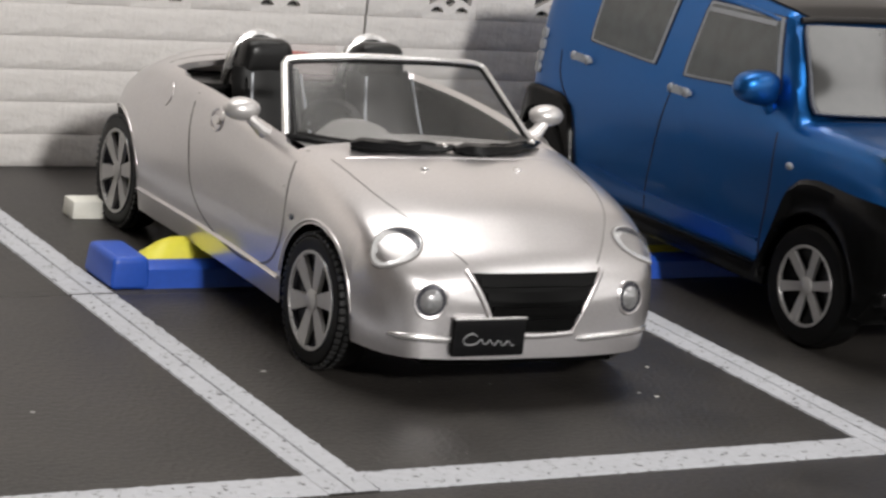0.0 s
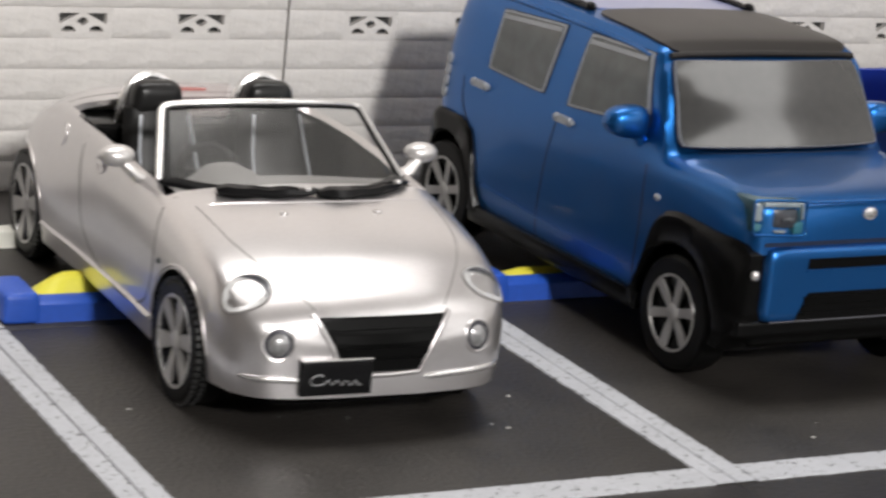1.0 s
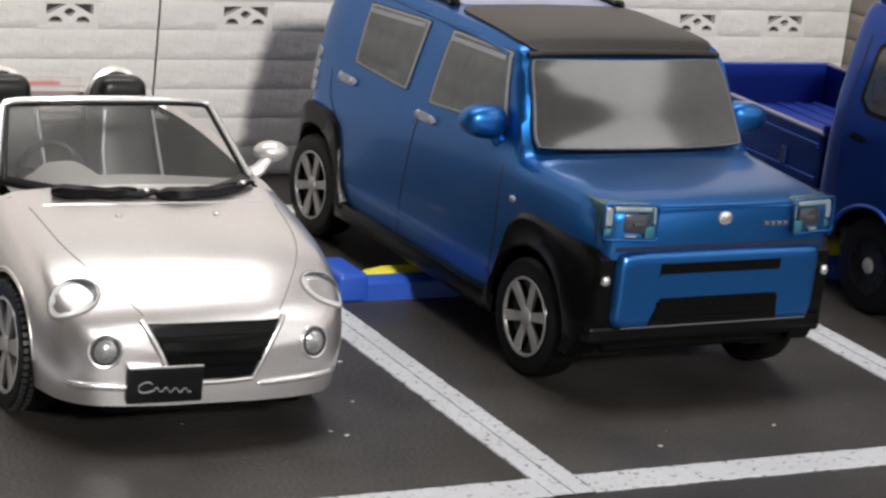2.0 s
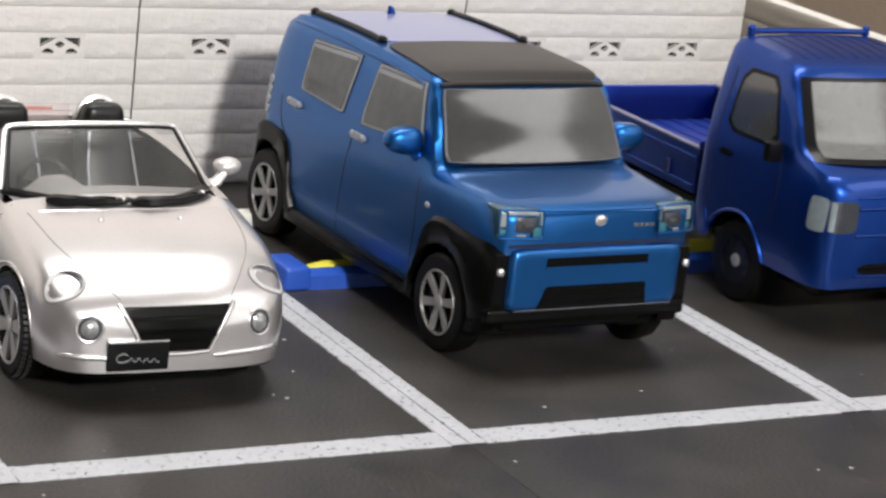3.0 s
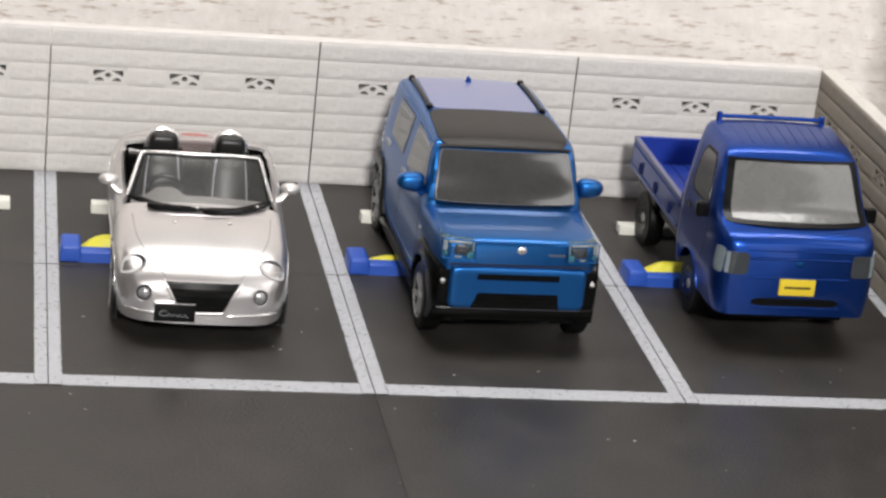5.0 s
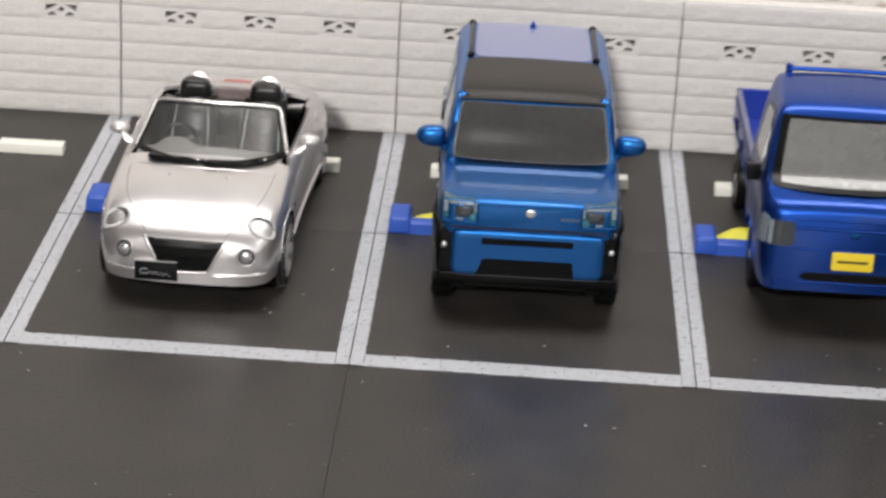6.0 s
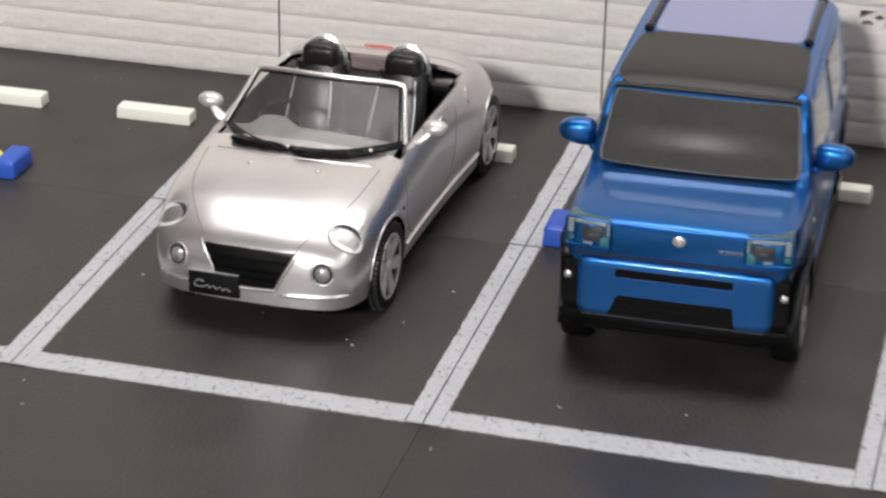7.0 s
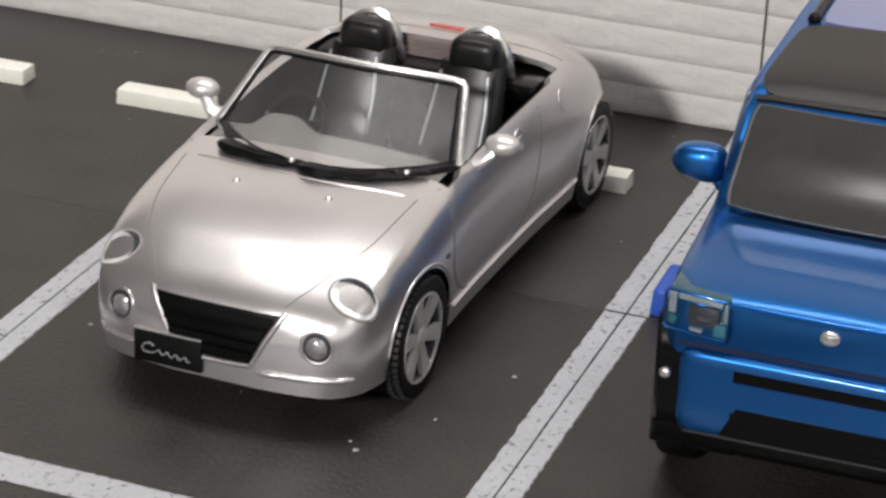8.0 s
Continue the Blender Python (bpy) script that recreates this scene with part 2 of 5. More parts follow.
def box(bm, lo, hi, bevel=0.0, seg=2, taper=None):
    """A box between two corners, its edges rounded. taper: (sx, sy) by which its top is drawn in."""
    lo, hi = Vector(lo), Vector(hi)
    made = bmesh.ops.create_cube(bm, size=1)["verts"]
    for v in made:
        top = v.co.z > 0
        v.co = Vector([(lo[i] + hi[i]) / 2 + v.co[i] * (hi[i] - lo[i]) for i in range(3)])
        if taper and top:
            v.co.x = (lo.x + hi.x) / 2 + (v.co.x - (lo.x + hi.x) / 2) * taper[0]
            v.co.y = (lo.y + hi.y) / 2 + (v.co.y - (lo.y + hi.y) / 2) * taper[1]
    if bevel:
        edges = list({e for v in made for e in v.link_edges})
        bmesh.ops.bevel(bm, geom=edges, offset=bevel, segments=seg, affect="EDGES", profile=0.6)
    return bm


def ball(bm, c, r, seg=14, rings=9):
    made = bmesh.ops.create_uvsphere(bm, u_segments=seg, v_segments=rings, radius=1)["verts"]
    for v in made:
        v.co = Vector([c[i] + v.co[i] * r[i] for i in range(3)])
    return bm


def sheet(bm, grid, closed=False):
    """Faces through a grid of points; closed: the rows run round."""
    rows = [[bm.verts.new(p) for p in row] for row in grid]
    for a, b in zip(rows, rows[1:]):
        n = len(a)
        for i in range(n if closed else n - 1):
            j = (i + 1) % n
            try:
                bm.faces.new((a[i], a[j], b[j], b[i]))
            except ValueError:
                pass
    return rows


def tube(bm, pts, r, seg=8, caps=True, flat=1.0):
    """A round rod along points. r: one radius or one for each point."""
    pts = [Vector(p) for p in pts]
    grid = []
    for i, p in enumerate(pts):
        d = (pts[min(i + 1, len(pts) - 1)] - pts[max(i - 1, 0)]).normalized()
        a = d.cross(Vector((0, 0, 1)))
        a = a.normalized() if a.length > 1e-3 else Vector((1, 0, 0))
        b = a.cross(d)
        rad = r[i] if isinstance(r, (list, tuple)) else r
        grid.append([p + rad * (math.cos(k * 2 * math.pi / seg) * a + flat * math.sin(k * 2 * math.pi / seg) * b) for k in range(seg)])
    rows = sheet(bm, grid, True)
    if caps:
        bm.faces.new(rows[0])
        bm.faces.new(rows[-1][::-1])
    return bm


def lathe(bm, profile, seg=36, axis="x"):
    """Turns a profile of (along, radius) round an axis."""
    grid = []
    for a, r in profile:
        ring = []
        for k in range(seg):
            c, s = math.cos(2 * math.pi * k / seg), math.sin(2 * math.pi * k / seg)
            ring.append((a, r * c, r * s) if axis == "x" else (r * c, r * s, a) if axis == "z" else (r * c, a, r * s))
        grid.append(ring)
    return sheet(bm, grid, True)


def smooth_table(xs, ys):
    """A smooth curve through a table, with no overshoot."""
    xs, ys = np.array(xs, float), np.array(ys, float)
    h, d = np.diff(xs), np.diff(ys) / np.diff(xs)
    m = np.zeros(len(xs))
    m[0], m[-1] = d[0], d[-1]
    for i in range(1, len(xs) - 1):
        if d[i - 1] * d[i] > 0:
            w1, w2 = 2 * h[i] + h[i - 1], h[i] + 2 * h[i - 1]
            m[i] = (w1 + w2) / (w1 / d[i - 1] + w2 / d[i])

    def f(x):
        x = min(max(x, xs[0]), xs[-1])
        i = min(int(np.searchsorted(xs, x, side="right")) - 1, len(xs) - 2)
        t = (x - xs[i]) / h[i]
        return float((1 + 2 * t) * (1 - t) ** 2 * ys[i] + t * (1 - t) ** 2 * h[i] * m[i]
                     + t * t * (3 - 2 * t) * ys[i + 1] + t * t * (t - 1) * h[i] * m[i + 1])
    return f


def curve_through(pts, n):
    """n points, evenly spaced, on a smooth curve through 2D points."""
    pts = [np.array(p, float) for p in pts]
    ext = [2 * pts[0] - pts[1], *pts, 2 * pts[-1] - pts[-2]]
    fine = []
    for a, b, c, d in zip(ext, ext[1:], ext[2:], ext[3:]):
        for t in np.linspace(0, 1, 10, endpoint=False):
            fine.append(0.5 * (2 * b + (c - a) * t + (2 * a - 5 * b + 4 * c - d) * t * t + (3 * b - a - 3 * c + d) * t ** 3))
    fine.append(pts[-1])
    fine = np.array(fine)
    s = np.r_[0, np.cumsum(np.hypot(*np.diff(fine, axis=0).T))]
    q = np.linspace(0, s[-1], n)
    return np.stack([np.interp(q, s, fine[:, 0]), np.interp(q, s, fine[:, 1])], 1)


DIRECTIONS = {"front": (Vector((0, 1, 0)), lambda a, b: Vector((a, -1, b))),
              "back": (Vector((0, -1, 0)), lambda a, b: Vector((a, 6, b))),
              "top": (Vector((0, 0, -1)), lambda a, b: Vector((a, b, 4))),
              "left": (Vector((1, 0, 0)), lambda a, b: Vector((-3, a, b))),
              "right": (Vector((-1, 0, 0)), lambda a, b: Vector((3, a, b)))}


def on_body(tree, side, a, b):
    """The place on a body that lies at (a, b) when it is seen from one side, and the way out of it."""
    d, start = DIRECTIONS[side]
    p, nrm, _, _ = tree.ray_cast(start(a, b), d)
    if p is None:
        p, nrm, _, _ = tree.find_nearest(start(a, b))
    if nrm.dot(d) > 0:
        nrm = -nrm
    return p, nrm


def laid(bm, tree, side, grid, lift=0.008, sink=0.01, closed=False, straight=False):
    """A thin panel on a body: a grid of 2D points laid on its surface, with a rim that goes down into it."""
    d = DIRECTIONS[side][0]
    up, low = [], []
    for row in grid:
        r1, r2 = [], []
        for a, b in row:
            p, nrm = on_body(tree, side, a, b)
            out = -d if straight else nrm
            r1.append(p + out * lift)
            r2.append(p - out * sink)
        up.append(r1)
        low.append(r2)
    sheet(bm, up, closed)
    rims = ([up[-1], low[-1]],) if closed else ([up[0], low[0]], [up[-1], low[-1]],
                                               [[r[0] for r in up], [r[0] for r in low]], [[r[-1] for r in up], [r[-1] for r in low]])
    for rim in rims:
        sheet(bm, rim, closed)
    bmesh.ops.remove_doubles(bm, verts=bm.verts, dist=1e-5)
    return bm


def disc_on(bm, tree, side, a, b, ra, rb, lifts, seg=28):
    """A round panel square to the surface at one place. lifts: (share of the radius, height) from the middle to the rim."""
    p, nrm = on_body(tree, side, a, b)
    u = nrm.cross(Vector((0, 0, 1))).normalized()
    v = u.cross(nrm)
    rows = []
    for share, h in lifts:
        ring = []
        for k in range(seg):
            w = 2 * math.pi * k / seg
            o = p + u * ra * share * math.cos(w) + v * rb * share * math.sin(w)
            q, _, _, _ = tree.ray_cast(o + nrm * 0.25, -nrm)
            ring.append((q or o) + nrm * h)
        rows.append(ring)
    sheet(bm, rows, True)
    return rows, nrm


def quad_grid(c, n=10, m=8, round_by=0.0):
    """A grid over four 2D corners (low left, low right, top right, top left), its corners rounded."""
    (ax, ay), (bx, by), (cx, cy), (dx, dy) = c
    out = []
    for j in range(m + 1):
        row = []
        for i in range(n + 1):
            s, t = i / n, j / m
            if round_by:
                p, q = 2 * s - 1, 2 * t - 1
                k = round_by
                s, t = 0.5 + 0.5 * p * (1 - k * 0.5 * q ** 8 * abs(p) ** 3), 0.5 + 0.5 * q * (1 - k * 0.5 * p ** 8 * abs(q) ** 3)
            row.append(((1 - s) * (1 - t) * ax + s * (1 - t) * bx + s * t * cx + (1 - s) * t * dx,
                        (1 - s) * (1 - t) * ay + s * (1 - t) * by + s * t * cy + (1 - s) * t * dy))
        out.append(row)
    return out


def disc_grid(a, b, ra, rb, rings=5, seg=28, turn=0.0):
    ct, st = math.cos(radians(turn)), math.sin(radians(turn))
    out = []
    for j in range(rings + 1):
        r = max(j / rings, 0.02)
        row = []
        for k in range(seg):
            u, v = ra * r * math.cos(2 * math.pi * k / seg), rb * r * math.sin(2 * math.pi * k / seg)
            row.append((a + u * ct - v * st, b + u * st + v * ct))
        out.append(row)
    return out


def line_grid(pts, width, n=14):
    """A narrow band along 2D points."""
    c = curve_through(pts, n) if len(pts) > 2 else np.array([[np.interp(k, [0, n - 1], [pts[0][i], pts[1][i]]) for i in (0, 1)] for k in range(n)])
    t = np.gradient(c, axis=0)
    t /= np.hypot(*t.T)[:, None]
    nn = np.stack([-t[:, 1], t[:, 0]], 1) * width / 2
    return [[tuple(p - q), tuple(p + q)] for p, q in zip(c, nn)]


def loft(bm, rows, cap=True):
    """A body from half sections (x >= 0, from the low side to the top middle), mirrored."""
    grid = []
    for y, half in rows:
        right = [Vector((x, y, z)) for x, z in half]
        left = [Vector((-x, y, z)) for x, z in half[:-1]]
        grid.append(right + left[::-1])
    made = sheet(bm, grid)
    if cap:
        for row in (made[0], made[-1]):
            bm.faces.new(row)
    return made


def bowed(bm, half_width, depth, z0, z1, arch=0.0, lean=0.0):
    """Curves a pane: its middle stands proud of its sides by depth, and of its top and foot by arch."""
    for v in bm.verts:
        s, t = v.co.x / half_width, 2 * (v.co.z - z0) / (z1 - z0) - 1
        v.co.y -= depth * max(0, 1 - s * s) + arch * max(0, 1 - t * t) + lean * (1 - t) / 2
    return bm


def refit(root, old, fitted):
    """Sets the stations along a thing to their true distances from its front; wheels move but stay round."""
    f = smooth_table(old, fitted)

    def way(y):
        return f(y) if old[0] <= y <= old[-1] else (fitted[0] + y - old[0] if y < old[0] else fitted[-1] + y - old[-1])

    for ob in root.children_recursive:
        if ob.type == "EMPTY":
            ob.location.y = way(ob.location.y / U) * U
        elif ob.parent == root or ob.parent.type == "MESH":
            for v in ob.data.vertices:
                v.co.y = way(v.co.y / U) * U


def tree_of(bm):
    bm.normal_update()
    return BVHTree.FromBMesh(bm)


def wheel(name, parent, x, y, r, width, side, style, label):
    """A toy wheel: tyre with a rounded shoulder, dished rim, spokes and hub. side: -1 or 1, where its face looks."""
    w = thing(name, "", "", x, y, r)
    w.parent = parent
    tagged(w, label)
    o = side * width / 2
    rr = r * style["rim"]
    bm = bmesh.new()
    lathe(bm, [(-o, rr * 0.9), (-o, r * 0.93), (-o * 0.8, r * 0.985), (-o * 0.4, r), (o * 0.4, r), (o * 0.8, r * 0.985), (o, r * 0.93), (o * 1.02, (r + rr) / 2), (o * 0.97, rr)], 44)
    part("tyre", bm, TYRE, w)
    if style.get("tread"):
        bm = bmesh.new()
        for k in range(52):
            a = 2 * math.pi * k / 52
            for off, rad in ((0.86, 0.985), (0.45, 1.0)):
                q = Matrix.Rotation(a + (0.06 if off < 0.6 else 0), 4, "X")
                made = bmesh.ops.create_cube(bm, size=1)["verts"]
                for v in made:
                    v.co = q @ Vector((o * off + v.co.x * width * 0.13, v.co.y * r * 0.07, r * rad + v.co.z * 0.012))
        part("tread", bm, TREAD, w)
    bm = bmesh.new()
    lathe(bm, [(o * 0.97, rr), (o * 1.04, rr * 0.99), (o * 1.04, rr * 0.91), (o * 0.7, rr * 0.88), (o * 0.55, rr * 0.5), (o * 0.55, 0.004)], 40)
    part("rim_dish", bm, BLACK if style.get("dark") else LAMP_DARK, w, "dark dished rim")
    bm = bmesh.new()
    if not style.get("plain"):
        lathe(bm, [(o * 1.0, rr * 0.985), (o * 1.06, rr * 0.975), (o * 1.06, rr * 0.915), (o * 0.95, rr * 0.90)], 40)
    n = style["spokes"]
    for k in range(n):
        q = Matrix.Rotation(2 * math.pi * (k + 0.25) / n, 4, "X")
        w0, w1 = style["inner"] * rr, style["outer"] * rr
        pts = [(-w0, rr * 0.12, 0.90), (-w1, rr * 0.93, 1.03), (w1, rr * 0.93, 1.03), (w0, rr * 0.12, 0.90)]
        top = [bm.verts.new(q @ Vector((o * h, a, b))) for a, b, h in pts]
        low = [bm.verts.new(q @ Vector((o * (h - 0.25), a, b))) for a, b, h in pts]
        bm.faces.new(top)
        for i in range(4):
            bm.faces.new((top[i], top[(i + 1) % 4], low[(i + 1) % 4], low[i]))
    part("spokes", bm, style["mat"], w, style.get("label", ""))
    bm = bmesh.new()
    h = style.get("hub_size", 1.0)
    lathe(bm, [(o * 0.7, rr * 0.24 * h), (o * 0.98, rr * 0.22 * h), (o * 1.06, rr * 0.13 * h), (o * 1.06, 0.002)], 18)
    part("hub", bm, style.get("hub", style["mat"]), w)
    return w


# ---- the room round the model: plain walls, ceiling and a table ----
BAY, DEEP, MID, HIGH = 2.5, 4.91, 2.5, 1.405
LEFT, RIGHT = -5.0, 7.46


def slab(name, lo, hi, mat, label, kind="structure", category=""):
    bm = bmesh.new()
    box(bm, lo, hi)
    ob = part(name, bm, mat)
    return tagged(ob, label, category, "", kind)


slab("ground", (-95, -110, -0.9), (80, 62, -0.3), TABLE, "brown wooden table top under the model", category="table top")
# Unseen walls: west and south are darkened to dim reflections on the cars.
slab("wall_west", (-97, -110, -0.3), (-95, 62, 105), TABLE, "unseen room wall, dark brown to dim car reflections", category="wall")
slab("wall_south", (-95, -112, -0.3), (80, -110, 105), DIM, "unseen room wall, greyed to dim car reflections", category="wall")
slab("wall_east", (78, -110, -0.3), (80, 62, 105), ROOM, "plain painted room wall", category="wall")
slab("wall_north", (-95, 62, -0.3), (80, 64, 105), ROOM, "plain painted room wall", category="wall")
slab("ceiling", (-97, -112, 105), (82, 64, 107), CEILING, "plain painted ceiling", category="ceiling")


def rocky(name, grid_fn, nx, nz, mat, label, rough=0.05):
    """A backdrop sheet with ledges of rough stone, a few millimetres deep."""
    bm = bmesh.new()
    rows = []
    for j in range(nz + 1):
        row = []
        for i in range(nx + 1):
            p, out, a, b = grid_fn(i / nx, j / nz)
            q = Vector((a * 0.55, b * 1.9, 3.1))
            ledge = noise.noise(q) * 0.6 + noise.noise(q * 2.3) * 0.35 + noise.noise(q * 5.1) * 0.2
            step = math.floor((b * 1.5 + 0.5 * noise.noise(Vector((a * 0.4, b * 0.3, 0)))) * 1.0) * 0.37
            row.append(Vector(p) + Vector(out) * rough * (ledge + 0.5 * math.sin(step * 9)))
        rows.append(row)
    sheet(bm, rows)
    return tagged(part(name, bm, mat, angle=50), label, "backdrop", "", "structure")


def backdrop_point(s, t):
    x, z = -11 + 25.7 * s, -0.3 + 7.3 * t
    return (x, 6.35 - 1.6 * max(0, (x - 8.2) / 6.5) ** 2, z), (0, -1, 0), x, z


rocky("backdrop", backdrop_point, 330, 90, ROCK, "bright cream rough stone wall turning brown at its end", 0.05)

bm = bmesh.new()
box(bm, (8.55, 2.2, -0.3), (8.75, 4.35, 1.30), 0.03)
tagged(part("teal_board", bm, TEAL), "flat teal board standing beyond the side wall", "board")

# ---- floor tiles with painted lines ----
car_park = thing("floor", "dark model asphalt tiles with white painted bay lines", "floor", kind="structure")


def ragged(bm, lo, hi, z, top, step=0.022, jag=0.0090, along="y", seed=0, inner=(1, 1)):
    """A painted strip with uneven edges."""
    n = max(2, int((hi[1] - lo[1] if along == "y" else hi[0] - lo[0]) / step))
    rows = []
    for k in range(n + 1):
        t = k / n
        j1 = jag * noise.noise(Vector((k * 0.8, seed * 7.3, 0))) + jag * 0.5 * noise.noise(Vector((k * 2.7, seed * 3.1, 5)))
        j2 = jag * noise.noise(Vector((k * 0.8, seed * 7.3, 9))) + jag * 0.5 * noise.noise(Vector((k * 2.7, seed * 3.1, 2)))
        j1, j2 = j1 * inner[0], j2 * inner[1]
        if along == "y":
            y = lo[1] + t * (hi[1] - lo[1])
            rows.append([(lo[0] + j1, y, z), (lo[0] + j1 + 0.003, y, top), (hi[0] + j2 - 0.003, y, top), (hi[0] + j2, y, z)])
        else:
            x = lo[0] + t * (hi[0] - lo[0])
            rows.append([(x, lo[1] + j1, z), (x, lo[1] + j1 + 0.003, top), (x, hi[1] + j2 - 0.003, top), (x, hi[1] + j2, z)])
    sheet(bm, rows)
    return bm


def floor_tile(x0, x1, y0, y1, g=0.0022):
    bm = bmesh.new()
    box(bm, (x0 + g, y0 + g, -0.12), (x1 - g, y1 - g, 0), g * 1.3, 2)
    return part("tile", bm, ASPHALT, car_park)


LINE = 0.104
n = 0
for k in range(-2, 3):
    x0, x1 = k * BAY, min((k + 1) * BAY, RIGHT)
    for y0, y1 in ((0, MID), (MID, DEEP + 0.15)):
        t = floor_tile(x0, x1, y0, y1)
        for a, b, inner in ((x0 + 0.0034, x0 + LINE, (0.3, 1)), (x1 - LINE, x1 - 0.0034, (1, 0.3))):
            n += 1
            bm = bmesh.new()
            ragged(bm, (a, y0 + 0.008), (b, min(y1, DEEP) - 0.008), 0.0, 0.006, seed=n, inner=inner)
            part("bay_line", bm, PAINT, t, "white worn painted line")
        if y0 == 0:
            n += 1
            bm = bmesh.new()
            ragged(bm, (x0 + LINE + 0.001, 0.012), (x1 - LINE - 0.001, 0.197), 0.0, 0.006, along="x", seed=n)
            part("bay_line", bm, PAINT, t, "white worn painted line")
for x0, x1 in ((-12.5, -7.5), (-7.5, -2.5), (-2.5, 2.5), (2.5, 7.5), (7.5, 12.5)):
    floor_tile(x0, x1, -9.0, 0, 0.0014)
floor_tile(-12.5, -5.0, 0, DEEP + 0.15)

bm = bmesh.new()
rng = random.Random(4)
spots = [(0.287, 1.369), (1.84, 0.821), (3.194, 0.426), (2.227, 1.705), (1.79, 0.88), (2.05, 1.2), (3.9, 0.55), (2.62, -0.25), (4.2, -0.7), (4.4, -0.72)]
spots += [(rng.uniform(-3, 7.2), rng.uniform(-2.6, 1.3)) for _ in range(55)] + [(rng.uniform(-2.4, 2.6), rng.uniform(1, 5)) for _ in range(25)]
for i, (x, y) in enumerate(spots):
    r = 0.010 if i < 10 else rng.uniform(0.003, 0.009)
    made = bmesh.ops.create_icosphere(bm, subdivisions=1, radius=1)["verts"]
    sx, sy = rng.uniform(0.7, 1.7), rng.uniform(0.6, 1.2)
    for v in made:
        v.co = Vector((x + v.co.x * r * sx * rng.uniform(0.7, 1.2), y + v.co.y * r * sy, 0.002 + v.co.z * r * 0.35))
tagged(part("dust", bm, DUST), "pale dust specks on the dark floor", "dust", "", "stuff")


# ---- kerb bars and flap stops ----
def kerb_bar(x, y):
    bm = bmesh.new()
    box(bm, (-0.285, -0.075, 0), (0.285, 0.075, 0.09), 0.012, 2, (0.985, 0.9))
    ob = part("wheel_bar", bm, BAR)
    ob.matrix_basis = pose(x * U, y * U, 0)
    return tagged(ob, "cream white wheel bar lying on the dark floor", "wheel stop", "wheel bars")


first = kerb_bar(0.685, 3.868)
for x, y, turn in ((1.805, 3.895, 0.6), (-4.31, 3.87, 0.8), (-3.15, 3.88, -0.5), (-1.762, 3.872, 0.6), (-0.600, 3.872, 0.8),
                   (3.163, 3.918, -0.4), (4.305, 3.925, 0.8), (5.622, 3.910, 0.6), (6.80, 3.92, 0.4)):
    copy_thing(first, pose(x * U, y * U, 0, 0, 0, turn))


def flap_stop():
    root = thing("flap_stop", "blue plastic parking stop with a raised yellow flap", "parking stop", 0.108, 2.572, 0, group="flap stops")
    bm = bmesh.new()
    prof = [(0.0, 0.0), (0.012, 0.085), (0.05, 0.105), (0.13, 0.11), (0.15, 0.06), (0.15, 0.0)]
    sheet(bm, [[(x, y, z) for y, z in prof] for x in (0.16, 0.5, 0.9, 1.15)])
    part("front_rail", bm, STOP_BLUE, root)
    for name, x0, x1, tall in (("end_block", 0.0, 0.19, 0.145), ("end_ramp", 1.13, 1.30, 0.13)):
        bm = bmesh.new()
        box(bm, (x0, -0.01, 0), (x1, 0.42, tall), 0.03, 3, (0.88, 0.93))
        part(name, bm, STOP_BLUE, root)
    bm = bmesh.new()
    box(bm, (0.17, 0.14, 0), (1.15, 0.41, 0.035), 0.008, 1)
    part("base_plate", bm, STOP_BLUE, root)
    bm = bmesh.new()
    rows = []
    for i in range(17):
        s = i / 16
        x = 0.19 + 0.93 * s
        h = 0.05 + 0.112 * min(1, math.sin(math.pi * min(s, 1 - s) * 2.3 if min(s, 1 - s) < 0.217 else math.pi / 2)) ** 0.8
        rows.append([(x, 0.15, 0.03), (x, 0.16, 0.045 + h * 0.35), (x, 0.22, 0.02 + h * 0.92), (x, 0.29, 0.02 + h), (x, 0.36, 0.02 + h * 0.75), (x, 0.40, 0.03)])
    made = sheet(bm, rows)
    bm.faces.new(made[0])
    bm.faces.new(made[-1])
    part("flap", bm, STOP_YELLOW, root, "raised bright yellow flap")
    refit(root, (0, 0.2, 0.42), (0, 0.15, 0.325))
    return root


stop = flap_stop()
for k in (-2, -1, 1, 2):
    twin = copy_thing(stop, pose((k * BAY + 0.1) * U, {1: 2.535, 2: 2.508}.get(k, 2.495) * U, 0, 0, 0, {1: 0.8, 2: 1.2}.get(k, 0.6)))
    for o in twin.children:
        if o.name.startswith("flap"):
            o.scale.z = {1: 0.62, 2: 0.92}.get(k, 0.95)


